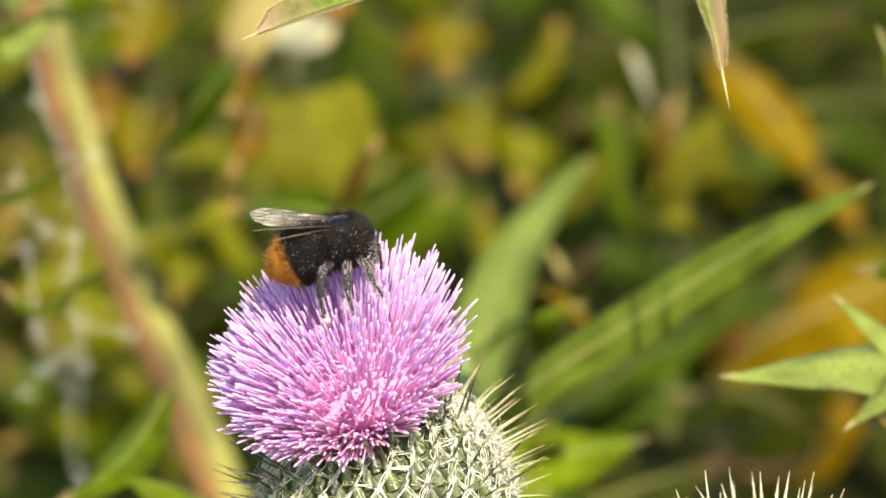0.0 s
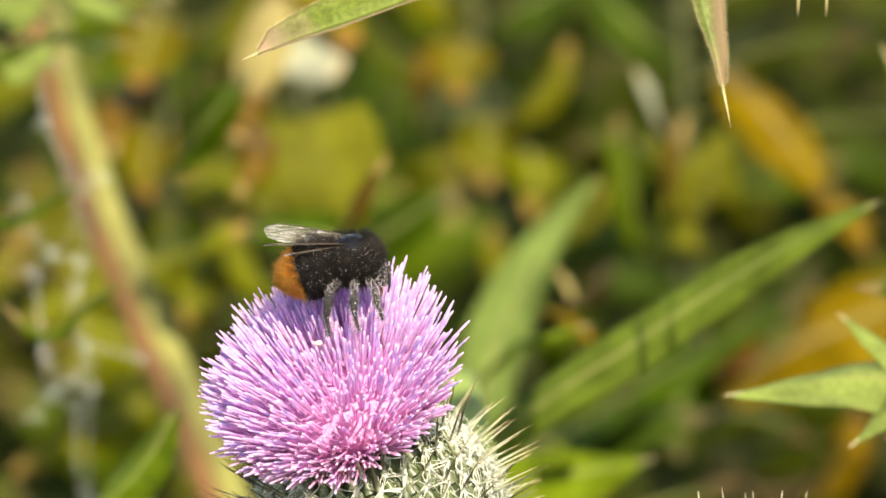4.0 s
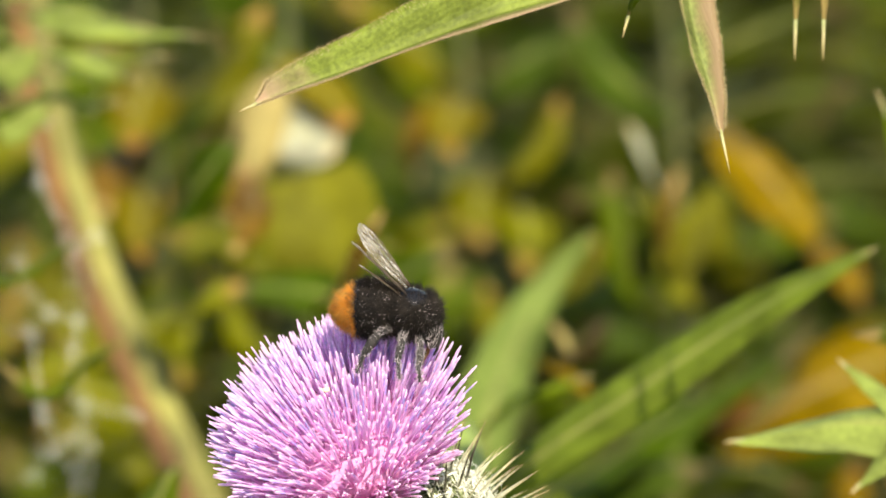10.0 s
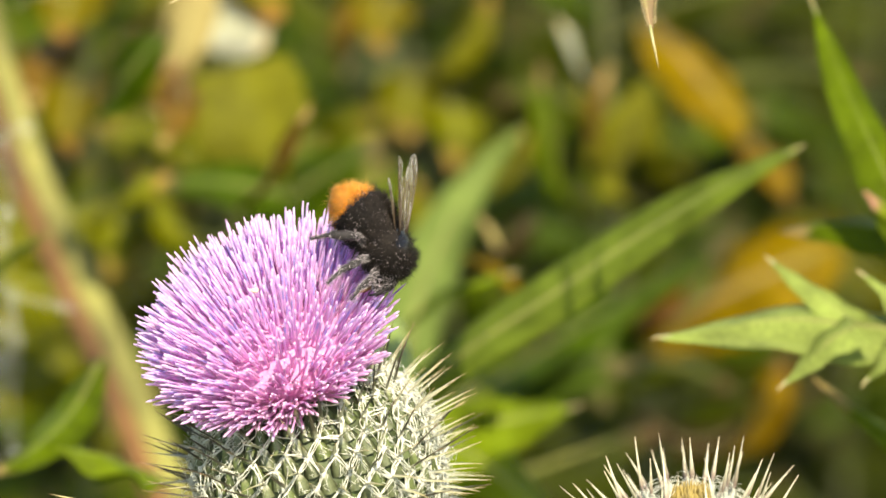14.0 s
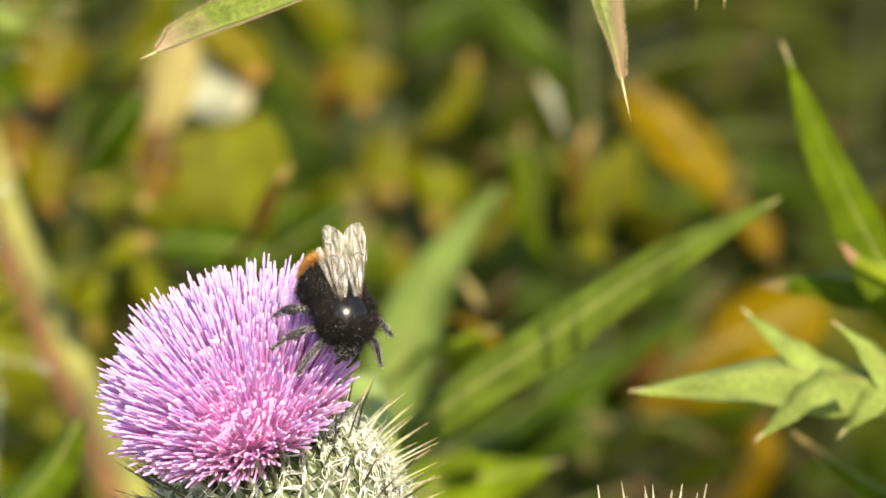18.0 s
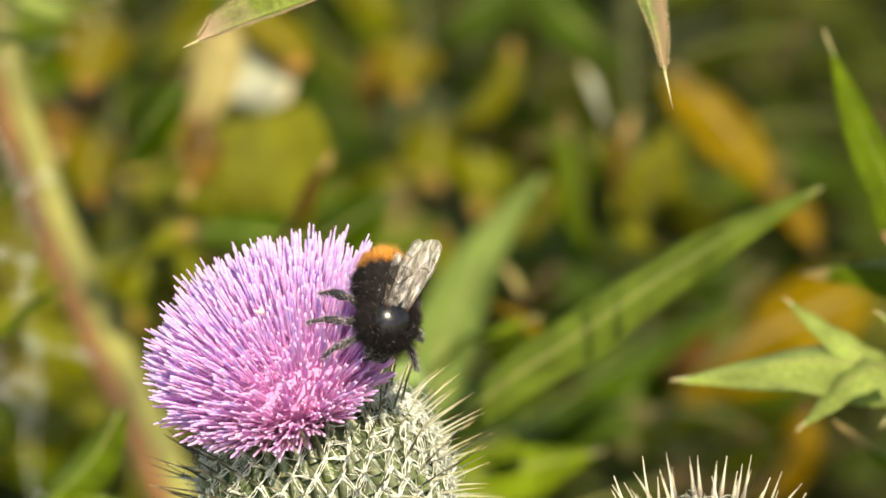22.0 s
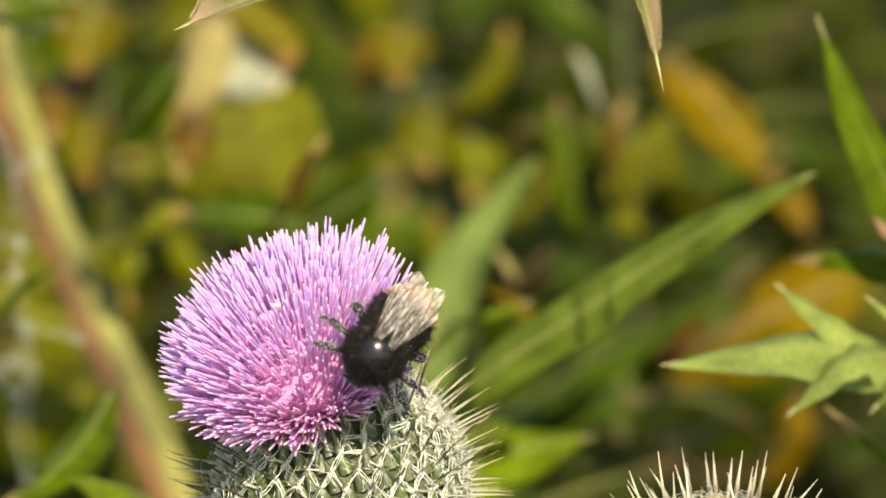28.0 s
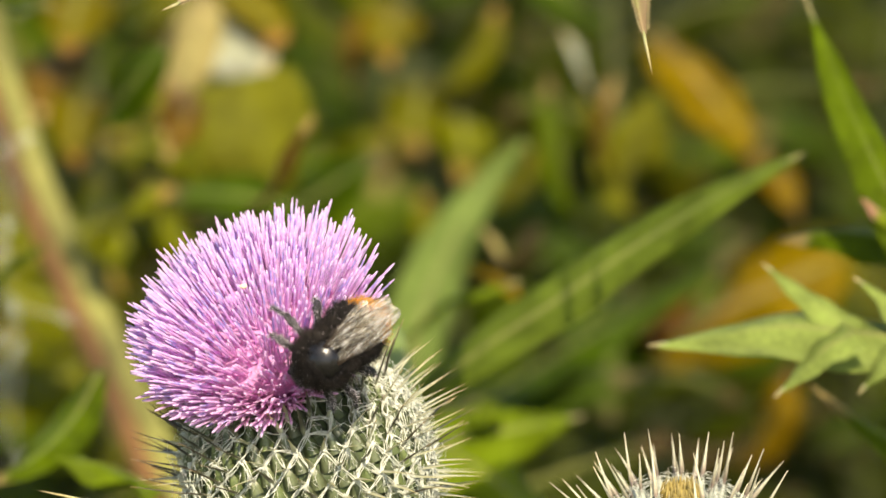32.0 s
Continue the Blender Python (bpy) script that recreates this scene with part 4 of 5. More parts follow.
# legs: hip on the thorax, then thigh, shin and foot
def leg(hip, knee, ankle, toe, thick, broad, seed):
    hip, knee, ankle, toe = (Vector(p) for p in (hip, knee, ankle, toe))
    thick *= 0.86
    base = thing("leg", hip * MM, "", "")
    base.empty_display_size = 0.001
    base.parent = bee
    pieces = (("thigh", [hip, (hip + knee) / 2 + Vector((0, 0, 0.2)), knee], [thick * 0.9, thick * 1.15, thick * 0.8]),
              ("shin", [knee, (knee * 0.55 + ankle * 0.45), ankle], [thick * 0.7, thick * broad, thick * 0.85]),
              ("foot", [ankle, ankle * 0.66 + toe * 0.34, ankle * 0.33 + toe * 0.67, toe], [thick * 0.7, thick * 0.5, thick * 0.42, thick * 0.25]))
    rn = random.Random(seed)
    V, F, U, GV, GF = [], [], [], [], []
    for name, line, radii in pieces:
        pts = [(p - hip) * MM for p in line]
        v, f, u = tube(smooth_line(pts, 8), [q * MM for q in np.interp(np.linspace(0, 1, 9), np.linspace(0, 1, len(radii)), radii)], 8)
        part(name, meshed(name, v, f, LEG_BLACK, u), None, base)
        for k in range(420 if name != "foot" else 150):
            t = rn.random()
            i = min(int(t * (len(line) - 1)), len(line) - 2)
            q = line[i].lerp(line[i + 1], t * (len(line) - 1) - i) - hip
            d = (Vector((rn.gauss(0, 1), rn.gauss(0, 1), rn.gauss(0, 1))).normalized() + (line[-1] - line[0]).normalized() * 0.5).normalized()
            tube([q * MM, (q + d * rn.uniform(0.35, 0.85)) * MM], [0.035 * MM, 0.008 * MM], 3, rn.random(), V, F, U)
            if k % 2 != 0:
                q = (q + d * rn.uniform(0.25, 0.6)) * MM
                s = 0.05 * MM * rn.uniform(0.6, 1.4)
                b = len(GV)
                GV += [q + Vector(w) * s for w in ((1, 0, 0), (-1, 0, 0), (0, 1, 0), (0, -1, 0), (0, 0, 1), (0, 0, -1))]
                GF += [(b + x, b + y, b + z) for x, y, z in ((0, 2, 4), (2, 1, 4), (1, 3, 4), (3, 0, 4), (2, 0, 5), (1, 2, 5), (3, 1, 5), (0, 3, 5))]
    tagged(part("pollen", meshed("pollen", GV, GF, POLLEN), None, base, "pale grains of pollen"), kind="stuff")
    part("leg_hairs", meshed("leg_hairs", V, F, FUR_DUST, U), None, base, "stiff hairs grey with pollen")
    return base


legs = []
for s in (-1, 1):
    legs.append(leg((1.3, 1.3 * s, -1.9), (2.4, 3.8 * s, -2.2), (2.9, 4.9 * s, -3.8), (3.7, 5.8 * s, -5.4), 0.42, 1.1, 40 + s))
    legs.append(leg((0.1, 1.5 * s, -2.1), (0.2, 4.5 * s, -1.8), (0.1, 6.1 * s, -3.9), (0.6, 7.4 * s, -5.6), 0.48, 1.2, 50 + s))
    legs.append(leg((-1.2, 1.5 * s, -2.0), (-2.6, 4.2 * s, -1.9), (-3.6, 5.0 * s, -4.7), (-3.8, 5.5 * s, -7.0), 0.52, 1.4, 60 + s))


# ---- the plants round the flower ----
# a thistle shoot whose leaves hang over the flower
shoot = plant("thistle_shoot", foot(2050, 600, 0.16), "thistle shoot with a long spiny leaf hanging above the flower", "plant")
stalk(shoot, [foot(2050, 600, 0.16), at(2050, 900, 0.16), at(2030, 100, 0.12), at(1760, -620, 0.06), at(1400, -690, 0.03), at(1262, -470, 0.015), at(1235, -215, 0.01)], 0.006, 0.0022, STEM, label="pale green hairy stem")
leaf(shoot, [(1235, -205, 0.01), (1080, -150, 0.006), (860, -88, 0.002), (640, -8, 0.0), (480, 50, 0.0), (452, 62, 0.0)], 118, PINK_TIP, (0.15, 0.62, 0.75),
     "long light green thistle leaf, folded, with a brown tip", fold=-0.50, wave=0.05, profile=(0.55, 0.95, 1.0, 0.85, 0.62, 0.28, 0.06), seed=5, steps=40, tip_spine=0.0026, hairs=3800)
leaf(shoot, [(1235, -200, 0.01), (1222, -120, 0.006), (1240, -20, 0.003), (1264, 70, 0.002), (1275, 122, 0.002)], 68, HANG_GREEN, (0.35, 0.25, 0.9),
     "drooping leaf tip, green drying to brown, ending in a long spine", fold=-0.50, wave=0.06, profile=(0.6, 1.0, 1.0, 0.85, 0.6, 0.3, 0.12), seed=6, steps=30, tip_spine=0.0056, hairs=2200)
for tip, seed in ((1412, 7), (1462, 8)):
    leaf(shoot, [(1400, -688, 0.03), (tip + 6, -420, 0.026), (tip, -190, 0.022), (tip - 4, -62, 0.022)], 16, MID_GREEN, (0.2, 0.4, 0.9),
         "small drooping leaf lobe with a spine", fold=-0.3, seed=seed, tip_spine=0.0045, rib=False, profile=(0.06, 0.06, 0.06, 0.1, 0.5, 1.0, 0.05))
leaf(shoot, [(1235, -195, 0.01), (1160, -150, 0.01), (1120, -110, 0.01), (1112, -85, 0.01)], 18, MID_GREEN, (0.2, 0.4, 0.9), "small drooping leaf lobe with a spine", seed=9, tip_spine=0.003, rib=False)

# a thistle at the side: a lobed leaf reaching in, a tall dark leaf
side = plant("thistle_shoot", foot(1900, 600, 0.08), "thistle shoot with lobed spiny leaves beside the bud", "plant")
stalk(side, [foot(1900, 600, 0.08), at(1930, 1300, 0.09), at(1900, 800, 0.08), at(1850, 560, 0.07), at(1830, 300, 0.07)], 0.006, 0.003, STEM, label="pale green hairy stem")
leaf(side, [(1870, 640, 0.090), (1760, 655, 0.070), (1640, 640, 0.070), (1500, 630, 0.068), (1400, 646, 0.066), (1290, 662, 0.066)], 150, LOBED, (-0.1, 0.75, 0.65),
     "light green lobed thistle leaf with a pale tip", fold=0.2, wave=0.03, profile=(0.5, 0.8, 0.95, 1.0, 0.72, 0.4, 0.080), seed=11, steps=30, tip_spine=0.0015)
LOBE = (1.0, 0.92, 0.78, 0.6, 0.42, 0.24, 0.060)
for marks, w in (([(1640, 640, 0.066), (1590, 668, 0.065), (1545, 712, 0.064), (1508, 746, 0.063)], 104), ([(1750, 640, 0.070), (1710, 680, 0.066), (1680, 712, 0.064), (1655, 740, 0.064)], 90),
                 ([(1640, 640, 0.070), (1585, 600, 0.072), (1530, 560, 0.075), (1485, 525, 0.078)], 84), ([(1760, 650, 0.070), (1720, 612, 0.070), (1690, 580, 0.070), (1650, 552, 0.070)], 90)):
    leaf(side, marks, w, LOBED, (-0.1, 0.85, 0.5), "light green side lobe of the leaf", fold=0.12, profile=LOBE, seed=int(w), tip_spine=0.0015, steps=16)
leaf(side, [(1830, 620, 0.10), (1770, 520, 0.10), (1690, 370, 0.10), (1612, 200, 0.10), (1562, 72, 0.10)], 104, TALL_GREEN, (0.1, 0.5, 0.85), "tall mid-green lance-shaped leaf",
     fold=0.2, seed=12, steps=30, tip_spine=0.003)
leaf(side, [(1840, 480, 0.10), (1720, 470, 0.11), (1600, 455, 0.115), (1500, 470, 0.12)], 110, MID_GREEN, (0.0, 0.8, 0.6), "mid-green leaf in the shade", seed=13, steps=16)
leaf(side, [(1880, 380, 0.10), (1800, 420, 0.1), (1720, 440, 0.1), (1650, 400, 0.1)], 80, PALE_GREEN, (0.0, 0.8, 0.6), "pale green curled leaf", seed=14, steps=16, wave=0.15)
leaf(side, [(1920, 850, 0.09), (1800, 880, 0.1), (1700, 830, 0.1), (1560, 730, 0.1)], 80, MID_GREEN, (0.1, 0.8, 0.6), "mid-green leaf with a dry tip", seed=15, steps=16)

# a thistle behind the head: long leaves rising to the side
tall = plant("thistle_plant", foot(860, 900, 0.12), "thistle plant with long lance-shaped leaves behind the flower", "plant")
stalk(tall, [foot(860, 900, 0.12), at(850, 1500, 0.14), at(845, 1050, 0.13), at(820, 760, 0.13), at(800, 640, 0.14)], 0.006, 0.003, STEM, label="green stem mostly hidden by the head")
leaf(tall, [(840, 775, 0.14), (952, 676, 0.135), (1095, 583, 0.13), (1238, 487, 0.125), (1388, 396, 0.12), (1531, 326, 0.115)], 122, FADED_GREEN, (0.1, 0.68, 0.74),
     "long light green leaf with a pale midrib", fold=0.05, wave=0.02, profile=(0.55, 0.8, 0.95, 1.0, 0.86, 0.58, 0.16), seed=21, steps=32, tip_spine=0.002)
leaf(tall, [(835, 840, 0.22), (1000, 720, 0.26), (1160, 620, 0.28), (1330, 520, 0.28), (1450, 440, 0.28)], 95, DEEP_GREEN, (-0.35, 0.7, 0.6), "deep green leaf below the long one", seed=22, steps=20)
leaf(tall, [(830, 760, 0.24), (850, 620, 0.25), (900, 480, 0.26), (970, 360, 0.27), (1042, 278, 0.27)], 118, SOFT_GREEN, (0.3, 0.4, 0.85), "upright pale green leaf behind the flower",
     fold=0.15, profile=(0.7, 0.95, 1.0, 0.9, 0.62, 0.35, 0.1), seed=23, steps=22)
leaf(tall, [(830, 640, 0.20), (900, 570, 0.195), (960, 552, 0.19), (1020, 540, 0.19)], 42, LIGHT_GREEN, (0.0, 0.8, 0.6), "small green leaf with a straw tip", seed=24, steps=16, tip_spine=0.002)
leaf(tall, [(840, 860, 0.19), (920, 815, 0.19), (1030, 796, 0.19), (1132, 777, 0.19)], 130, LIGHT_GREEN, (0.1, 0.45, 0.9), "bright green lobed leaf with a dry tip", seed=25, steps=18, tip_spine=0.002)
for marks, w in (([(880, 820, 0.19), (960, 860, 0.19), (1030, 920, 0.19), (1120, 1000, 0.19)], 150), ([(930, 820, 0.19), (960, 785, 0.19), (980, 765, 0.185), (990, 745, 0.185)], 70)):
    leaf(tall, marks, w, LIGHT_GREEN, (0.2, 0.5, 0.85), "bright green side lobe of the leaf", seed=int(w) + 1, steps=14)
# next two leaves take darker greens, the shade here put into their colour
leaf(tall, [(840, 900, 0.24), (1000, 900, 0.26), (1150, 850, 0.26), (1300, 800, 0.26)], 190, GLOOM_LEAF, (0.0, 0.8, 0.6), "gloomy green leaf, shade put into its colour", seed=26, steps=16)
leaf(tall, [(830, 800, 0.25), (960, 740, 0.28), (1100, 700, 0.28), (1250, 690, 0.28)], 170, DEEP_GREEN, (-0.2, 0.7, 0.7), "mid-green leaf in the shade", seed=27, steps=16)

# the leaning stem at the side, red-brown on its shaded edge
lean = plant("thistle_plant", foot(420, 1000, 0.14), "leaning ribbed stem, red-brown and yellow-green, hung with silk", "plant")
run = [(50, -330, 0.27), (55, -100, 0.27), (92, 100, 0.27), (157, 320, 0.27), (247, 540, 0.27), (342, 750, 0.27), (415, 930, 0.27), (480, 1150, 0.27)]
stalk(lean, [foot(480, 1300, 0.14)] + [run[-1]] + [(a - 22, b, d - 0.003) for a, b, d in run[::-1][1:]], 0.0022, 0.0011, STEM_RED, label="red-brown side of the stem", steps=50)
stalk(lean, [(a + 14, b, d) for a, b, d in run], 0.0019, 0.0036, STEM_LIME, "stem_rib", "broad yellow-green rib of the stem", steps=50)
leaf(lean, [(60, -110, 0.19), (130, -105, 0.185), (220, -90, 0.18), (330, -75, 0.175)], 64, LOBED, (0.1, 0.8, 0.6), "light green leaf with a spiny tip", seed=31, steps=16, tip_spine=0.004)
leaf(lean, [(80, -50, 0.19), (130, -50, 0.185), (180, -20, 0.18), (225, 0, 0.175)], 50, LOBED, (0.1, 0.8, 0.6), "light green leaf with a spiny tip", seed=32, steps=16, tip_spine=0.004)
leaf(lean, [(60, -60, 0.19), (10, -40, 0.185), (-50, -45, 0.18), (-130, -20, 0.175)], 110, LOBED, (0.1, 0.8, 0.6), "light green curled leaf", seed=33, steps=16, wave=0.15)
leaf(lean, [(75, 40, 0.19), (20, 60, 0.185), (-40, 40, 0.18), (-110, 60, 0.175)], 100, LOBED, (0.1, 0.8, 0.6), "pale green curled leaf", seed=34, steps=16, wave=0.15)
leaf(lean, [(405, 905, 0.14), (350, 880, 0.12), (290, 860, 0.11), (215, 850, 0.11)], 120, LIGHT_GREEN, (0.1, 0.9, 0.4), "bright green leaf at the foot of the view", seed=35, steps=16, wave=0.15)
leaf(lean, [(300, 690, 0.14), (250, 780, 0.13), (180, 850, 0.12), (90, 900, 0.12)], 90, MID_GREEN, (0.1, 0.8, 0.6), "mid-green leaf", seed=36, steps=16)
for k, (a, b) in enumerate(((60, 20), (110, 290), (180, 470))):
    leaf(lean, [(a + 20, b, 0.145), (a - 40, b + 30, 0.15), (a - 110, b + 45 + 20 * k, 0.155), (a - 190, b + 30, 0.16)], 46, MID_GREEN, (0.1, 0.8, 0.6), "narrow mid-green leaf", seed=37 + k, steps=16)

rnd = random.Random(9)
for k in range(9):
    a, b, s = rnd.uniform(20, 90), -260 + 38 * k, (-1) ** k
    leaf(lean, [(a, b, 0.21), (a + s * 60, b - 18, 0.20), (a + s * 120, b - rnd.uniform(0, 40), 0.195), (a + s * rnd.uniform(150, 230), b + rnd.uniform(-40, 30), 0.19)], rnd.uniform(34, 60), LOBED,
         (rnd.uniform(-0.3, 0.3), 0.8, 0.6), "light green lobed leaf edged with straw spines", fold=0.25, lobes=3, depth=0.55, wave=0.12, seed=200 + k, steps=20, spines=10, spine_len=0.006, tip_spine=0.005)

# short bristles along the stem
v, f, u = [], [], []
o = ORIGIN[lean.name]
spine_line = smooth_line([at(*q) for q in run], 60)
for k in range(420):
    i = rnd.randrange(0, 60)
    p = spine_line[i].lerp(spine_line[i + 1], rnd.random()) + RIGHT * rnd.uniform(-0.0038, 0.0030) + TOWARD * 0.002 - o
    q = p + along((rnd.gauss(0, 1), rnd.gauss(-0.2, 0.5), rnd.uniform(0.2, 1))).normalized() * rnd.uniform(0.001, 0.0034)
    tube([p, q], [0.00010, 0.00003], 3, rnd.random(), v, f, u)
tagged(part("bristles", meshed("bristles", v, f, STRAW_HAIR, u), None, lean, "pale bristles along the stem"), kind="stuff")

# thistledown and silk caught along the stem
down = plant("thistledown", at(130, 560, 0.19), "tufts of white thistledown and silk caught on the stem", "seed fluff")
SILK = plain("white_silk", (0.75, 0.76, 0.70), 0.6, 0.85, 1.1)
rnd = random.Random(77)
o = ORIGIN[down.name]
for n, (a, b, s) in enumerate(((75, 80, 34), (65, 180, 26), (128, 300, 38), (168, 285, 30), (75, 410, 34), (130, 425, 36), (140, 575, 52), (125, 480, 30), (235, 600, 34), (155, 655, 44),
                               (60, 590, 46), (42, 450, 38), (150, 860, 40), (200, 845, 34), (85, 660, 46), (20, 320, 34), (118, 632, 40), (50, 700, 36))):
    v, f, u = [], [], []
    c = at(a, b, 0.19) - o
    for k in range(10):
        d = along((rnd.gauss(0, 1), rnd.gauss(0, 1), rnd.gauss(0, 0.6))).normalized() * (s * UNIT * rnd.uniform(0.35, 1.3))
        p = c + along((rnd.uniform(-1, 1), rnd.uniform(-1, 1), 0)) * (s * 0.15 * UNIT)
        bend = along((rnd.uniform(-0.3, 0.3), rnd.uniform(-0.4, 0.2), 0)) * (s * 0.4 * UNIT)
        tube(smooth_line([p, p + d * 0.5 + bend, p + d], 5), [0.00004, 0.00002], 3, rnd.random(), v, f, u)
    part("tuft", meshed("tuft", v, f, SILK, u), None, down)
v, f, u = [], [], []
for pts in (((60, 50), (80, 200), (125, 300), (130, 420), (120, 480), (135, 575), (155, 655)), ((165, 285), (125, 300)), ((140, 575), (235, 600)), ((40, 440), (60, 590), (90, 660), (130, 700)),
            ((20, 330), (70, 410), (130, 420)), ((150, 650), (140, 760), (150, 860))):
    for k in range(3):
        line = smooth_line([at(a + rnd.uniform(-20, 20), b + rnd.uniform(-20, 20), 0.19) - o for a, b in pts], 24)
        tube(line, [0.000035, 0.000025], 3, rnd.random(), v, f, u)
tagged(part("silk", meshed("silk", v, f, SILK, u), None, down, "white silk threads"), kind="stuff")

# ---- the weeds behind, out of focus: single leaves that can be told apart ----
weed_a = plant("weed", foot(520, 500, 0.34), "weed with yellow-green, bleached and withered leaves behind the flower", "plant")
stalk(weed_a, [foot(520, 500, 0.34), at(560, 1400, 0.36), at(545, 700, 0.35), at(530, 330, 0.34), at(510, 0, 0.34), at(505, -200, 0.35)], 0.0014, 0.0008, STEM_DIM, label="olive stem")
BLUNT = (0.4, 0.8, 1.0, 1.0, 0.95, 0.8, 0.35)
SQUARE = (0.25, 0.62, 0.9, 1.0, 1.0, 0.97, 0.85)
for marks, w, mat, text in (
        ([(625, 385, 0.275), (602, 335, 0.27), (576, 270, 0.268), (556, 218, 0.268), (542, 165, 0.268)], 225, DUSTY, "broad yellow-green leaf"),
        ([(442, 185, 0.26), (446, 225, 0.25), (430, 270, 0.245), (405, 312, 0.245)], 62, BROWN, "curled brown withered leaf"),
        ([(296, 262, 0.24), (330, 205, 0.225), (380, 145, 0.22), (432, 88, 0.22)], 92, DEEP_GREEN, "dark green pointed leaf"),
        ([(545, 420, 0.24), (590, 370, 0.21), (630, 310, 0.20), (672, 240, 0.195)], 44, BROWN, "narrow brown dry leaf with a straw tip"),
        ([(520, -20, 0.36), (450, 10, 0.37), (395, 50, 0.37), (365, 120, 0.37)], 90, OLIVE, "olive drooping leaf"),
        ([(650, 400, 0.262), (580, 382, 0.258), (500, 370, 0.256), (390, 375, 0.256)], 105, DEEP_GREEN, "deep green leaf"),
        ([(560, 430, 0.30), (640, 390, 0.29), (720, 340, 0.285), (800, 290, 0.285)], 120, DEEP_GREEN, "deep green leaf"),
        ([(545, 460, 0.36), (480, 470, 0.33), (420, 440, 0.32), (350, 330, 0.32)], 90, LIME, "yellow-green leaf")):
    leaf(weed_a, marks, w, mat, (0.1, 0.4, 0.92), text, fold=0.12, seed=int(w), steps=14, profile=SQUARE if mat is DUSTY else TAPER, rib=mat is not DUSTY)
weed_e = plant("weed", foot(470, 300, 0.30), "weed with a bleached cream leaf and a withered straw leaf", "plant")
stalk(weed_e, [foot(470, 300, 0.30), at(480, 1400, 0.33), at(490, 700, 0.32), at(480, 260, 0.31), at(475, -20, 0.30), at(470, -120, 0.30)], 0.0011, 0.0007, STEM_DIM, label="brownish stem")
for marks, w, mat, text in (
        ([(455, 0, 0.30), (500, 22, 0.302), (545, 42, 0.302), (590, 55, 0.302)], 120, CREAM, "bleached cream leaf"),
        ([(474, -70, 0.30), (458, -10, 0.29), (438, 60, 0.285), (412, 132, 0.285)], 92, STRAW, "long withered straw-coloured leaf"),
        ([(428, 112, 0.284), (420, 140, 0.28), (412, 168, 0.28), (404, 198, 0.28)], 62, BROWN, "curled brown end of the straw leaf"),
        ([(478, -90, 0.30), (530, -60, 0.30), (580, -20, 0.30), (600, 30, 0.30)], 80, YELLOW, "yellowed leaf")):
    leaf(weed_e, marks, w, mat, (0.1, 0.4, 0.92), text, fold=0.12, seed=int(w), steps=14, profile=BLUNT)
weed_b = plant("weed", foot(260, 400, 0.36), "weed with yellowing heart-shaped leaves beside the leaning stem", "plant")
stalk(weed_b, [foot(260, 400, 0.36), at(240, 1400, 0.38), at(290, 700, 0.37), at(285, 300, 0.36), at(260, -50, 0.36), at(250, -220, 0.36)], 0.0011, 0.0007, STEM_DIM, label="brownish stem")
for marks, w, mat, text in (
        ([(280, 190, 0.35), (250, 210, 0.33), (240, 260, 0.325), (250, 320, 0.325)], 110, YELLOW, "yellowed curled leaf"),
        ([(270, -40, 0.35), (250, 20, 0.33), (235, 70, 0.325), (225, 120, 0.325)], 130, YELLOW, "ochre-yellow leaf with brown marks"),
        ([(270, 100, 0.35), (220, 130, 0.34), (180, 180, 0.33), (180, 240, 0.33)], 80, BROWN, "brown curled leaf"),
        ([(290, 400, 0.35), (320, 420, 0.33), (330, 480, 0.325), (310, 540, 0.325)], 105, LIME, "yellow-green leaf"),
        ([(290, 620, 0.35), (350, 560, 0.34), (420, 540, 0.33), (480, 560, 0.33)], 100, OLIVE, "olive leaf"),
        ([(280, 480, 0.36), (180, 470, 0.34), (80, 500, 0.34), (0, 560, 0.34)], 110, LIME, "yellow-green leaf"),
        ([(280, 330, 0.36), (200, 360, 0.35), (100, 370, 0.34), (-30, 400, 0.34)], 100, OLIVE, "olive leaf"),
        ([(270, 50, 0.36), (350, 0, 0.35), (420, -60, 0.34), (470, -140, 0.34)], 110, OLIVE, "olive leaf"),
        ([(260, 0, 0.36), (170, -20, 0.35), (90, -10, 0.34), (0, 40, 0.34)], 110, MID_GREEN, "mid-green leaf"),
        ([(285, 640, 0.36), (200, 700, 0.35), (100, 740, 0.34), (0, 800, 0.34)], 120, LIME, "yellow-green leaf"),
        ([(285, 740, 0.36), (320, 800, 0.35), (380, 850, 0.34), (470, 900, 0.34)], 120, OLIVE, "olive leaf"),
        ([(290, 600, 0.33), (220, 560, 0.32), (150, 540, 0.315), (60, 560, 0.31)], 130, LIME, "yellow-green leaf"),
        ([(285, 420, 0.33), (220, 440, 0.32), (140, 430, 0.315), (60, 460, 0.31)], 110, LIME, "yellow-green leaf"),
        ([(285, 455, 0.26), (325, 405, 0.25), (368, 375, 0.245), (425, 362, 0.245)], 84, LIME, "yellow-green leaf"),
        ([(285, 300, 0.34), (330, 290, 0.33), (370, 300, 0.32), (410, 330, 0.32)], 80, LIME, "yellow-green leaf")):
    leaf(weed_b, marks, w, mat, (0.2, 0.6, 0.8), text, fold=0.12, seed=int(w) + 3, steps=14)
weed_c = plant("weed", foot(900, 400, 0.40), "weed with olive and yellow leaves behind the flower", "plant")
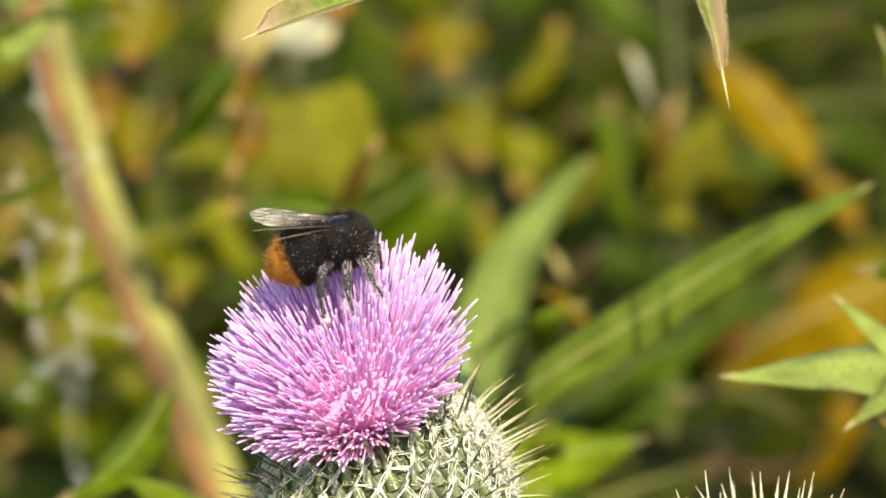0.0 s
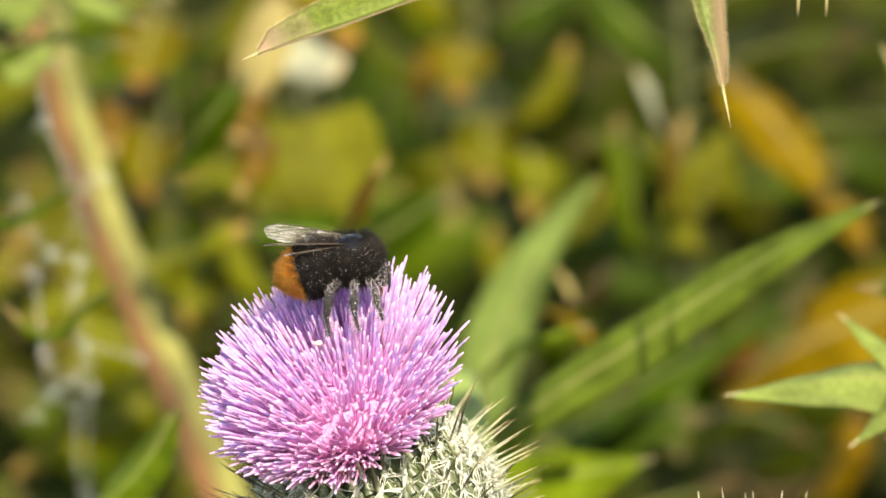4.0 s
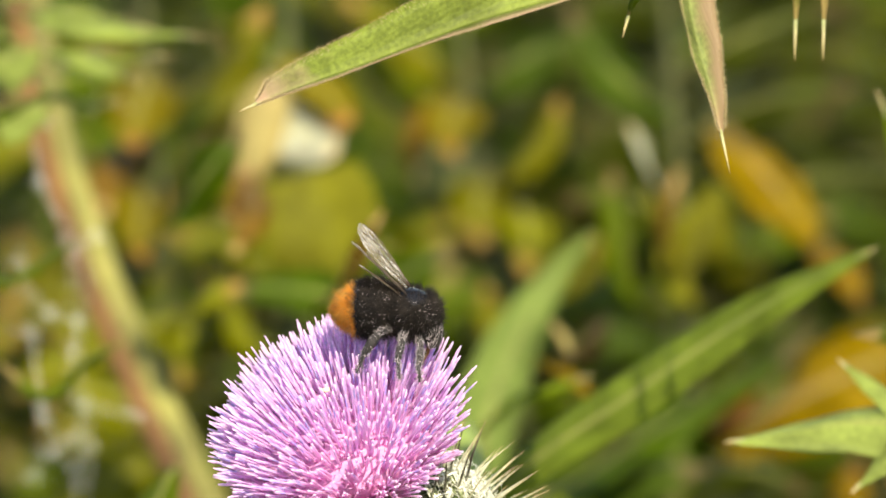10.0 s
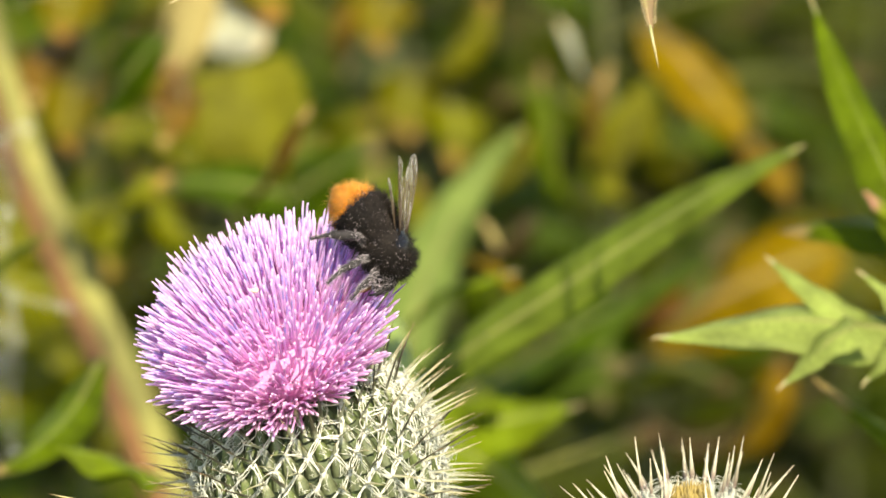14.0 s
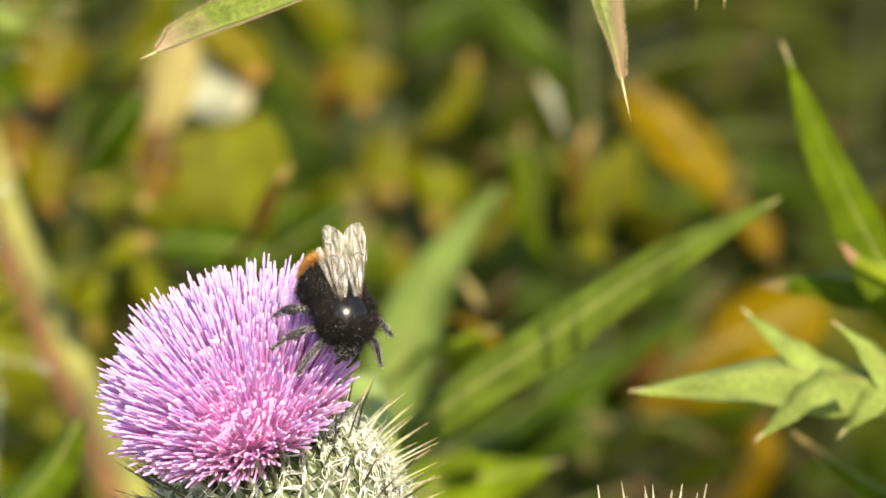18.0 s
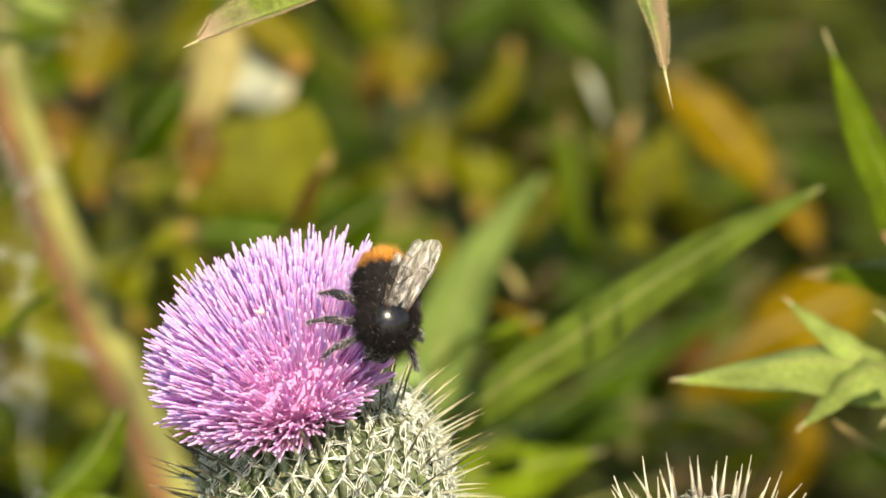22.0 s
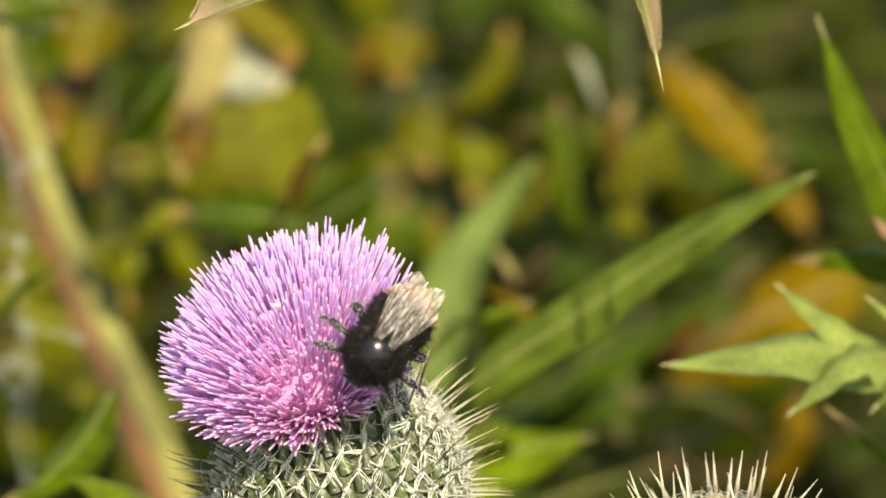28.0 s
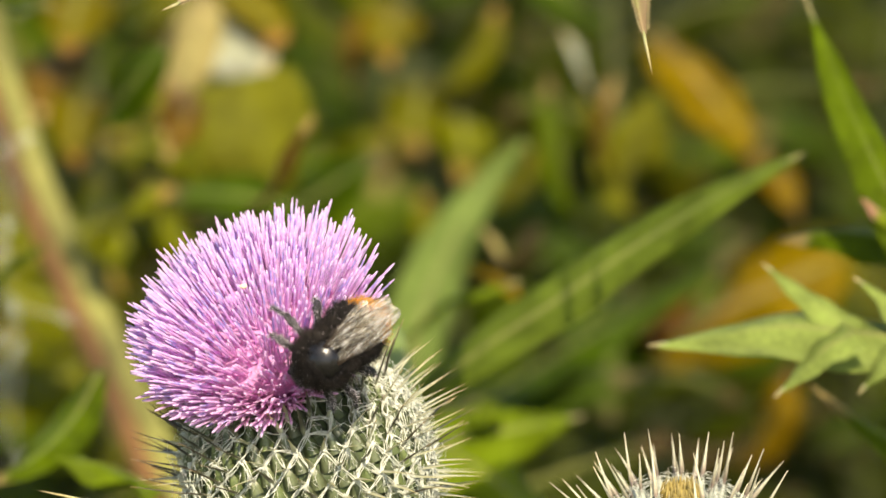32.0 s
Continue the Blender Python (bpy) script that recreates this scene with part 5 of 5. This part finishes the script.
stalk(weed_c, [foot(900, 400, 0.40), at(980, 1400, 0.42), at(930, 700, 0.41), at(870, 330, 0.40), at(830, 60, 0.40), at(800, -240, 0.40)], 0.0011, 0.0007, STEM_DIM, label="brown stem")
for marks, w, mat, text in (
        ([(840, 60, 0.40), (810, 40, 0.38), (790, 80, 0.375), (800, 140, 0.375)], 115, YELLOW, "yellow leaf"),
        ([(860, 160, 0.40), (850, 190, 0.38), (840, 230, 0.375), (850, 300, 0.375)], 120, OLIVE, "olive leaf"),
        ([(890, 260, 0.40), (920, 230, 0.38), (930, 280, 0.375), (920, 350, 0.375)], 110, LIME, "yellow-green leaf"),
        ([(860, 200, 0.40), (900, 150, 0.38), (960, 100, 0.375), (990, 30, 0.375)], 90, OLIVE, "olive leaf"),
        ([(900, 400, 0.40), (970, 370, 0.38), (1040, 330, 0.375), (1060, 270, 0.375)], 50, OLIVE, "olive narrow leaf"),
        ([(820, 30, 0.41), (760, 50, 0.40), (735, 110, 0.395), (730, 190, 0.395)], 60, BROWN, "narrow brown leaf"),
        # a shaded gap between leaves, drawn as a near-black leaf
        ([(925, 560, 0.36), (980, 500, 0.31), (1030, 465, 0.30), (1072, 425, 0.30)], 92, UMBER, "umber leaf in place of a shaded gap"),
        ([(1010, 495, 0.25), (998, 475, 0.24), (985, 455, 0.24), (964, 432, 0.24)], 22, STRAW, "narrow straw-coloured leaf tip"),
        ([(1060, 580, 0.25), (1030, 555, 0.24), (985, 520, 0.24), (940, 505, 0.24)], 22, OCHRE, "narrow ochre leaf"),
        ([(905, 480, 0.40), (880, 440, 0.38), (860, 400, 0.38), (850, 360, 0.38)], 70, OLIVE, "olive leaf"),
        ([(840, 100, 0.42), (700, 60, 0.42), (640, 0, 0.42), (600, -80, 0.42)], 110, DARK_LEAF, "dark leaf, shade put into its colour"),
        ([(835, 20, 0.42), (900, -30, 0.41), (960, -60, 0.41), (1050, -80, 0.41)], 110, DEEP_GREEN, "deep green leaf"),
        ([(820, 0, 0.42), (740, -60, 0.41), (680, -110, 0.41), (600, -160, 0.41)], 110, OLIVE, "olive leaf")):
    leaf(weed_c, marks, w, mat, (0.2, 0.6, 0.8), text, fold=0.12, seed=int(w) + 5, steps=14)
weed_d = plant("weed", foot(1320, 400, 0.36), "weed with ochre-yellow and green leaves behind the bud", "plant")
stalk(weed_d, [foot(1320, 400, 0.36), at(1350, 1400, 0.38), at(1260, 800, 0.37), at(1210, 420, 0.36), at(1190, 60, 0.36), at(1170, -220, 0.36)], 0.0011, 0.0007, STEM_DIM, label="brown stem")
# its gloomy greens put the thicket's shade into the leaf colour
for marks, w, mat, text in (
        ([(1270, 78, 0.36), (1330, 150, 0.34), (1385, 215, 0.335), (1440, 285, 0.335)], 122, OCHRE, "broad ochre-orange leaf"),
        ([(1430, 280, 0.36), (1470, 320, 0.345), (1500, 360, 0.34), (1525, 420, 0.34)], 84, OCHRE_DIM, "ochre leaf"),
        ([(1270, 640, 0.36), (1370, 580, 0.345), (1470, 535, 0.34), (1600, 480, 0.34)], 215, OCHRE, "broad ochre leaf with rusty marks"),
        ([(1235, 640, 0.34), (1270, 600, 0.32), (1300, 570, 0.315), (1340, 540, 0.315)], 90, RUST, "rust-red withered leaf"),
        ([(1205, 405, 0.35), (1218, 340, 0.34), (1240, 270, 0.335), (1268, 185, 0.335)], 140, DUSTY, "pale green oval leaf"),
        ([(1120, 420, 0.35), (1108, 340, 0.33), (1094, 260, 0.325), (1078, 160, 0.325)], 96, MID_GREEN, "mid-green upright leaf"),
        ([(1185, 330, 0.35), (1170, 270, 0.34), (1158, 220, 0.335), (1150, 160, 0.335)], 48, OLIVE, "pale straw leaf"),
        ([(1165, 215, 0.33), (1152, 170, 0.315), (1135, 125, 0.31), (1108, 80, 0.31)], 40, CREAM, "pale bleached leaf tip"),
        ([(1205, 350, 0.35), (1180, 300, 0.33), (1175, 240, 0.325), (1200, 160, 0.325)], 40, BROWN, "narrow brown leaf"),
        ([(1195, 120, 0.38), (1290, 60, 0.37), (1390, 30, 0.365), (1520, 20, 0.365)], 120, GLOOM_LEAF, "dark leaf, shade put into its colour"),
        ([(1200, 160, 0.38), (1340, 180, 0.38), (1500, 170, 0.38), (1680, 180, 0.38)], 110, GLOOM_LEAF, "dark leaf, shade put into its colour"),
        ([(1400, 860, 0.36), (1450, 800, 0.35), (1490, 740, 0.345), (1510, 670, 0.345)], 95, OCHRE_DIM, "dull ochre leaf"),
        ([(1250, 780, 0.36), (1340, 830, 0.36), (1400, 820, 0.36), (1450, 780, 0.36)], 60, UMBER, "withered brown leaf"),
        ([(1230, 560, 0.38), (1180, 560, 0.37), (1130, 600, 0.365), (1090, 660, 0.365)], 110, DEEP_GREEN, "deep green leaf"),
        ([(1235, 700, 0.34), (1290, 690, 0.33), (1350, 700, 0.325), (1420, 740, 0.325)], 130, GLOOM_LEAF, "dark leaf, shade put into its colour"),
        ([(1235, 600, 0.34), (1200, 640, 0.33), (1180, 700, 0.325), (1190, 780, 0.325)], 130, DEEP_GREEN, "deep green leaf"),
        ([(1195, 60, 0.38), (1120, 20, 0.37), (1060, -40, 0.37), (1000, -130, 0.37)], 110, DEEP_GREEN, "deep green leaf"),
        ([(1190, 0, 0.38), (1280, -60, 0.37), (1380, -100, 0.37), (1500, -130, 0.37)], 110, GLOOM_LEAF, "dark leaf, shade put into its colour"),
        ([(1200, 260, 0.38), (1130, 220, 0.38), (1060, 200, 0.38), (990, 220, 0.38)], 110, DARK_LEAF, "dark leaf, shade put into its colour")):
    leaf(weed_d, marks, w, mat, (0.2, 0.6, 0.8), text, fold=0.12, seed=int(w) + 7, steps=14, profile=BLUNT if mat is OCHRE else TAPER)

# a low weed that fills the gap below the long leaves
weed_f = plant("weed", foot(1300, 800, 0.44), "low weed with mid-green leaves in the gap below the long leaves", "plant")
stalk(weed_f, [foot(1300, 800, 0.44), at(1320, 1500, 0.46), at(1300, 1050, 0.45), at(1280, 760, 0.44), at(1260, 560, 0.44)], 0.0012, 0.0007, STEM_DIM, label="olive stem")
rnd = random.Random(66)
for k in range(16):
    b = 560 + 30 * k
    reach = (-1) ** k * rnd.uniform(150, 330)
    drop = rnd.uniform(-90, 40)
    # lower leaves turn gloomy green, the gap's shade put into their colour
    leaf(weed_f, [(1290, b + 30, 0.45), (1290 + reach * 0.35, b, 0.44), (1290 + reach * 0.7, b + drop * 0.5, 0.435), (1290 + reach, b + drop, 0.43)], rnd.uniform(90, 150),
         ((MID_GREEN, DEEP_GREEN, DEEP_GREEN, OLIVE)[k % 4] if b < 650 else GLOOM_LEAF), (rnd.uniform(-0.2, 0.2), 0.6, 0.75), ("mid-green leaf", "deep green leaf", "deep green leaf", "olive leaf")[k % 4] if b < 650 else "green leaf with shade in its colour", fold=0.12, seed=300 + k, steps=12, rib=False)

# ---- the thicket further back ----
rnd = random.Random(2024)
SHADES = [DEEP_GREEN, DEEP_GREEN, MID_GREEN, OLIVE, MID_GREEN, DARK_LEAF, LIME, MID_GREEN, DEEP_GREEN, MID_GREEN]
# leaves on the right darken by place: shade put into their colour
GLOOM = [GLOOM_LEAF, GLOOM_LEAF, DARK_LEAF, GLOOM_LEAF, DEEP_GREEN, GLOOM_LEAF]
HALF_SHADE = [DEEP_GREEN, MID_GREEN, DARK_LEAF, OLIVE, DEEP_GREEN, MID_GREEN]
for n in range(15):
    a = -260 + 2100 * (n + 0.5) / 15 + rnd.uniform(-40, 40)
    d = 0.60 + 0.28 * ((n * 7) % 5) / 4
    w = plant("weed", foot(a, 400, d), "tangled green and olive weed in the thicket", "plant", "weeds in the thicket")
    stalk(w, [foot(a, 400, d), at(a + rnd.uniform(-50, 50), 1500, d), at(a + rnd.uniform(-50, 50), 700, d), at(a, 250, d), at(a + rnd.uniform(-60, 60), -260, d)], 0.0013, 0.0007,
          STEM_DIM, label="thin stem")
    for k in range(20):
        b = -330 + 1500 * (k + rnd.random()) / 20
        s = rnd.choice((-1, 1))
        ln = rnd.uniform(120, 280)
        rise = rnd.uniform(-120, 100)
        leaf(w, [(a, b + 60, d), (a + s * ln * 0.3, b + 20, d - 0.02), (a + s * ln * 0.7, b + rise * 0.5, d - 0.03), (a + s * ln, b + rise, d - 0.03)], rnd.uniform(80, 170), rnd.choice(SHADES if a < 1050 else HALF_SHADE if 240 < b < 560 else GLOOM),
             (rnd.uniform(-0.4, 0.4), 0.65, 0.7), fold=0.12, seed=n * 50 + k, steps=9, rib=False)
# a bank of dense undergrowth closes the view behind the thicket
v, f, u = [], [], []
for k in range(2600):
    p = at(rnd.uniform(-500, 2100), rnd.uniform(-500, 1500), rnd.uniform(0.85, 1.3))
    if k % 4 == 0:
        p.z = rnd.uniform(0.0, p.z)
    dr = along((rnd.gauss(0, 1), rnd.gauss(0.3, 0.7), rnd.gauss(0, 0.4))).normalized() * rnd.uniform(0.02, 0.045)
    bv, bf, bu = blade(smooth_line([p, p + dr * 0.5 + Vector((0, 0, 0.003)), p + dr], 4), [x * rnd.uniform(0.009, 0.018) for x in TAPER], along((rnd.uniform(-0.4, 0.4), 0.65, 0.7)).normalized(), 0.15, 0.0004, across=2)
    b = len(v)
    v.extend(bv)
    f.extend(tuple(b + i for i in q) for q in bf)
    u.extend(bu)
# the bank wears the gloomy green: deep shade put into its colour
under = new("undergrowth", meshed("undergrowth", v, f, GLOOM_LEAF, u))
tagged(under, "dense undergrowth of weeds, shade put into its dark green", "undergrowth", kind="stuff")
# rough grass on the ground about the weeds
v, f, u = [], [], []
for k in range(7000):
    w, r = rnd.uniform(0, 6.2832), 1.9 * math.sqrt(rnd.random())
    p = Vector((r * math.cos(w), 0.5 + r * math.sin(w), 0.0))
    h = rnd.uniform(0.06, 0.2)
    bend = Vector((rnd.uniform(-0.5, 0.5), rnd.uniform(-0.5, 0.5), 0)) * h
    tube([p, p + Vector((0, 0, h * 0.6)) + bend * 0.3, p + Vector((0, 0, h)) + bend], [0.002, 0.0016, 0.0002], 3, rnd.random(), v, f, u)
grass = new("grass", meshed("grass", v, f, GRASS, u))
tagged(grass, "rough green grass round the foot of the weeds", "grass", kind="stuff")


# ---- what moves ----
def swayed(place, right, up):
    """A thing of the thistle shifted by the wind, in millimetres across and up the view."""
    m = Matrix.Translation(place + RIGHT * (right * 0.001) + UP * (up * 0.001))
    return m


def bee_at(right, up, toward, ahead, back):
    """The bee's pose: millimetres from the middle of the plan; where it heads and where its back faces, as (right, up, toward)."""
    x = along(ahead).normalized()
    z = along(back)
    z = (z - x * z.dot(x)).normalized()
    m = Matrix((x, z.cross(x), z)).transposed().to_4x4()
    m.translation = Vector((0, 0, 0.9)) + RIGHT * (right * 0.001) + UP * (up * 0.001) + TOWARD * (toward * 0.001)
    return m


def wing_at(s, spread, lift, roll, hind=False):
    """A wing's pose on the bee: spread sideways from straight back, lifted, rolled, in degrees."""
    hinge = Vector(((-0.8, 1.35 * s, 2.2) if not hind else (-1.4, 1.4 * s, 1.9))) * MM
    return Matrix.Translation(hinge) @ pose(0, 0, 0, 0, 0, 180 - s * spread) @ pose(0, 0, 0, 0, -lift, 0) @ pose(0, 0, 0, s * roll, 0, 0)


def leg_at(ob, rest, swing, lift):
    return rest @ pose(0, 0, 0, lift, swing, 0)


def motions():
    head_rows = [
        (0, -0.14, -0.28),
        (0.5, 0.52, -0.62),
        (1, -1.61, -0.23),
        (1.5, 0.32, -0.57),
        (2, -1.84, -0.68),
        (2.5, -0.87, -0.38),
        (3, -0.37, -0.41),
        (3.5, -1.61, -0.52),
        (5.5, -1.06, -1.17),
        (6, -1.06, -0.95),
        (6.5, -0.65, -1.22),
        (7, -1.46, -1.37),
        (7.5, -0.97, -0.79),
        (8, -1.55, -0.45),
        (8.5, -1.31, -0.68),
        (9, -0.02, -0.27),
        (9.5, -1.53, -0.34),
        (10, -0.76, -0.37),
        (10.5, 0.57, 0.12),
        (11, 2.25, 0.28),
        (11.5, 8.51, 0.90),
        (12, 5.22, 0.36),
        (12.5, 5.20, 0.18),
        (13, 1.73, 0.13),
        (13.5, 2.72, -0.48),
        (14, -0.60, -1.38),
        (14.5, -0.35, -1.34),
        (15, -0.15, -0.54),
        (15.5, -2.92, -2.07),
        (17.5, -1.30, -1.01),
        (18, -2.18, -0.87),
        (18.5, -0.59, -0.20),
        (19, -2.66, -0.74),
        (19.5, -1.13, -0.09),
        (20, -2.60, 0.42),
        (20.5, -1.82, 1.45),
        (21, -1.97, 1.56),
        (21.5, -1.69, 1.08),
        (22, -1.78, 1.58),
        (22.5, -2.38, 0.44),
        (23, 0.19, -0.00),
        (23.5, -4.43, 0.42),
        (24, 1.00, 2.38),
        (24.5, -2.21, 1.52),
        (25, -4.35, -1.49),
        (25.5, 0.10, 1.26),
        (27.5, 0.09, 1.33),
        (28, 1.74, 0.12),
        (28.5, -3.12, 0.81),
        (29, 2.01, 3.44),
        (29.5, 0.48, 0.30),
        (30, 0.64, -1.83),
        (30.5, 1.18, 1.10),
        (31, -0.79, 0.84),
        (31.5, 0.23, -0.88),
        (32, -1.20, 0.01),
    ]
    rest_e = ORIGIN[weed_e.name]
    walk(weed_e, [(t, swayed(rest_e, a, b)) for t, a, b in ((0, 0, 0), (3.5, 0.3, -0.6), (5.5, 0.8, -5.2), (15.5, 0.8, -5.4), (17.5, 1.0, -5.4), (25.5, 1.0, -6.0), (27.5, 0.6, -7.2), (32, 0.6, -7.4))])
    walk(thistle, [(t, swayed(HEAD, a, b)) for t, a, b in head_rows])
    walk(bud, [(t, swayed(BUD, a, b)) for t, a, b in head_rows])
    # the bee rides on the swaying flower: its place is told from the flower's
    ride = [
        (0, (-13.48, 1.59, 12.71), (1, 0.16, 0), (-0.2, 0.9, 0.4)),
        (1, (-13.44, 1.64, 12.15), (1, 0.12, 0), (-0.1, 0.9, 0.4)),
        (2, (-12.60, 0.90, 12.30), (1, 0.02, 0), (0, 0.9, 0.4)),
        (3, (-11.53, 1.79, 12.51), (1, 0.12, 0), (-0.1, 0.9, 0.4)),
        (6, (-8.60, 2.67, 12.47), (1, -0.10, 0.05), (0, 0.9, 0.4)),
        (7, (-6.98, 2.97, 11.48), (1, -0.10, 0.05), (0, 0.9, 0.4)),
        (8, (-5.25, 2.20, 11.73), (1, -0.16, 0.05), (0, 0.9, 0.4)),
        (9, (-4.56, 2.50, 11.48), (1, -0.16, 0.05), (0, 0.9, 0.4)),
        (10, (-3.86, 1.09, 13.07), (1, -0.3, 0.05), (0.3, 0.9, 0.4)),
        (10.5, (-4.03, 1.24, 13.19), (1, -0.35, 0.05), (0.3, 0.9, 0.4)),
        (11, (-1.88, 0.33, 13.03), (1, -0.08, 0.05), (0.1, 0.9, 0.4)),
        (11.5, (-0.20, -1.90, 14.20), (1, -0.62, 0.05), (0.5, 0.75, 0.4)),
        (12, (-1.12, -1.70, 14.61), (1, -0.7, 0.05), (0.6, 0.7, 0.4)),
        (12.5, (1.96, -0.04, 11.48), (1, -0.1, 0.05), (0.1, 0.9, 0.4)),
        (13, (1.04, -1.51, 12.60), (1, -0.5, 0.1), (0.3, 0.8, 0.5)),
        (13.5, (1.32, -4.48, 15.94), (0.12, -1, 0.0), (1, 0.2, 0.1)),
        (14, (2.62, -3.96, 14.69), (0.45, -1, 0.1), (0.9, 0.5, 0.3)),
        (14.5, (2.70, -3.03, 13.66), (0.9, -0.75, 0.1), (0.6, 0.7, 0.4)),
        (15, (3.90, -3.87, 13.26), (0.9, -0.85, 0.15), (0.6, 0.6, 0.5)),
        (15.5, (2.76, -5.39, 16.48), (0.75, -0.9, 0.2), (0.6, 0.5, 0.6)),
        (17.5, (2.03, -7.08, 18.86), (0.2, -0.85, 0.45), (0.5, 0.45, 0.75)),
        (18, (2.13, -6.27, 18.40), (0.3, -0.86, 0.36), (0.40, 0.36, 0.84)),
        (18.5, (2.84, -7.55, 18.69), (0.2, -0.86, 0.36), (0.38, 0.36, 0.85)),
        (19, (2.45, -5.20, 17.74), (0.05, -0.86, 0.36), (0.34, 0.38, 0.86)),
        (20, (2.69, -6.91, 18.06), (0.25, -0.86, 0.36), (0.38, 0.36, 0.85)),
        (21, (5.72, -8.24, 16.53), (0.6, -0.75, 0.3), (0.75, 0.45, 0.5)),
        (22, (1.69, -10.92, 21.33), (-0.05, -0.95, 0.2), (0.42, 0.25, 0.86)),
        (22.5, (5.82, -8.60, 16.73), (0.5, -0.78, 0.25), (0.5, 0.3, 0.8)),
        (23, (4.45, -12.45, 19.60), (0.1, -0.95, 0.2), (0.6, 0.2, 0.76)),
        (23.5, (4.32, -9.65, 19.20), (0.1, -0.85, 0.35), (0.5, 0.35, 0.78)),
        (24, (1.38, -11.92, 21.67), (-0.22, -0.92, 0.2), (0.45, 0.2, 0.86)),
        (24.5, (0.58, -12.36, 22.50), (-0.55, -0.7, 0.45), (0.45, 0.4, 0.8)),
        (25, (-0.72, -9.05, 21.68), (-0.95, -0.05, 0.3), (0.25, 0.3, 0.92)),
        (25.5, (-3.00, -12.61, 23.82), (-0.95, -0.42, 0.0), (0.2, 0.3, 0.92)),
        (27.5, (-4.24, -14.68, 25.06), (-0.82, -0.56, 0.0), (0.35, 0.25, 0.9)),
        (28, (-2.09, -15.80, 24.38), (-0.62, -0.78, 0.05), (0.25, 0.27, 0.93)),
        (29, (-3.98, -17.26, 25.34), (-0.75, -0.62, 0.0), (0.3, 0.27, 0.92)),
        (30, (-3.03, -17.58, 25.19), (-0.65, -0.75, 0.0), (0.4, 0.2, 0.9)),
        (31, (-3.30, -17.02, 25.26), (-0.53, -0.85, 0.0), (0.4, 0.2, 0.9)),
        (31.5, (-3.65, -17.92, 25.36), (-0.65, -0.75, 0.05), (0.4, 0.2, 0.9)),
        (32, (-4.40, -19.08, 25.68), (-0.77, -0.63, 0.0), (0.4, 0.2, 0.9)),
    ]
    moments = sorted({r[0] for r in head_rows} | {r[0] for r in ride})

    def between(rows, t, k):
        for a, b in zip(rows, rows[1:]):
            if a[0] <= t <= b[0]:
                f = (t - a[0]) / (b[0] - a[0])
                return Vector(a[k]).lerp(Vector(b[k]), f)
        return Vector(rows[-1][k])

    sway = [(t, (a, b, 0.0)) for t, a, b in head_rows]
    walk(bee, [(t, bee_at(*(between(ride, t, 1) + between(sway, t, 1)), between(ride, t, 2), between(ride, t, 3))) for t in moments])
    for s, (fore, hind) in wings.items():
        spread = [
            (0, 8, 10, -20),
            (2, 8, 14, -20),
            (3, 6, 4, -20),
            (6, 6, 8, -20),
            (7, 6, 8, -20),
            (8, 8, 16, -20),
            (9, 6, 8, -20),
            (10, 12, 34, -10),
            (11, 10, 24, -10),
            (12, 14, 40, 0),
            (12.5, 10, 24, -10),
            (13, 34, 62, 20),
            (13.5, 12, 26, 0),
            (14.5, 14, 32, 0),
            (15.5, 10, 32, 0),
            (17.5, 12, 14, 0),
            (18, 14, 10, 0),
            (19, 22, 10, 0),
            (20, 10, 8, 0),
            (21, 16, 12, 0),
            (22, 21, 4, 0),
            (23, 16, 6, 0),
            (24, 20, 4, 0),
            (24.5, 12, 4, 0),
            (25, -6, 4, 0),
            (25.5, -4, 4, 0),
            (28, 2, 3, 0),
            (30, -3, 2, 0),
            (32, -3, 3, 0),
        ] if s > 0 else [
            (0, 8, 10, -20),
            (2, 8, 14, -20),
            (3, 6, 4, -20),
            (6, 6, 8, -20),
            (7, 6, 8, -20),
            (8, 8, 16, -20),
            (9, 6, 8, -20),
            (10, 12, 34, -10),
            (11, 10, 24, -10),
            (12, 14, 40, 0),
            (12.5, 10, 24, -10),
            (13, 18, 26, 10),
            (13.5, 12, 26, 0),
            (14.5, 14, 32, 0),
            (15.5, 10, 32, 0),
            (17.5, 0, 14, 0),
            (18, -6, 10, 0),
            (19, -20, 10, 0),
            (20, -8, 8, 0),
            (21, -6, 12, 0),
            (22, -24, 4, 0),
            (23, -18, 6, 0),
            (24, -25, 4, 0),
            (24.5, -10, 4, 0),
            (25, 15, 4, 0),
            (25.5, 9, 4, 0),
            (28, 2, 3, 0),
            (30, -3, 2, 0),
            (32, -3, 3, 0),
        ]
        walk(fore, [(t, wing_at(s, a, b, c)) for t, a, b, c in spread])
        walk(hind, [(t, wing_at(s, a + 9, b - 5, c, True)) for t, a, b, c in spread])
    # the legs feel their way over the florets
    for n, ob in enumerate(legs):
        rest = ob.matrix_basis.copy()
        walk(ob, [(t * 0.5, leg_at(ob, rest, 9 * math.sin(t * 1.7 + n * 1.9), 6 * math.sin(t * 1.3 + n * 2.7))) for t in range(65)])


motions()
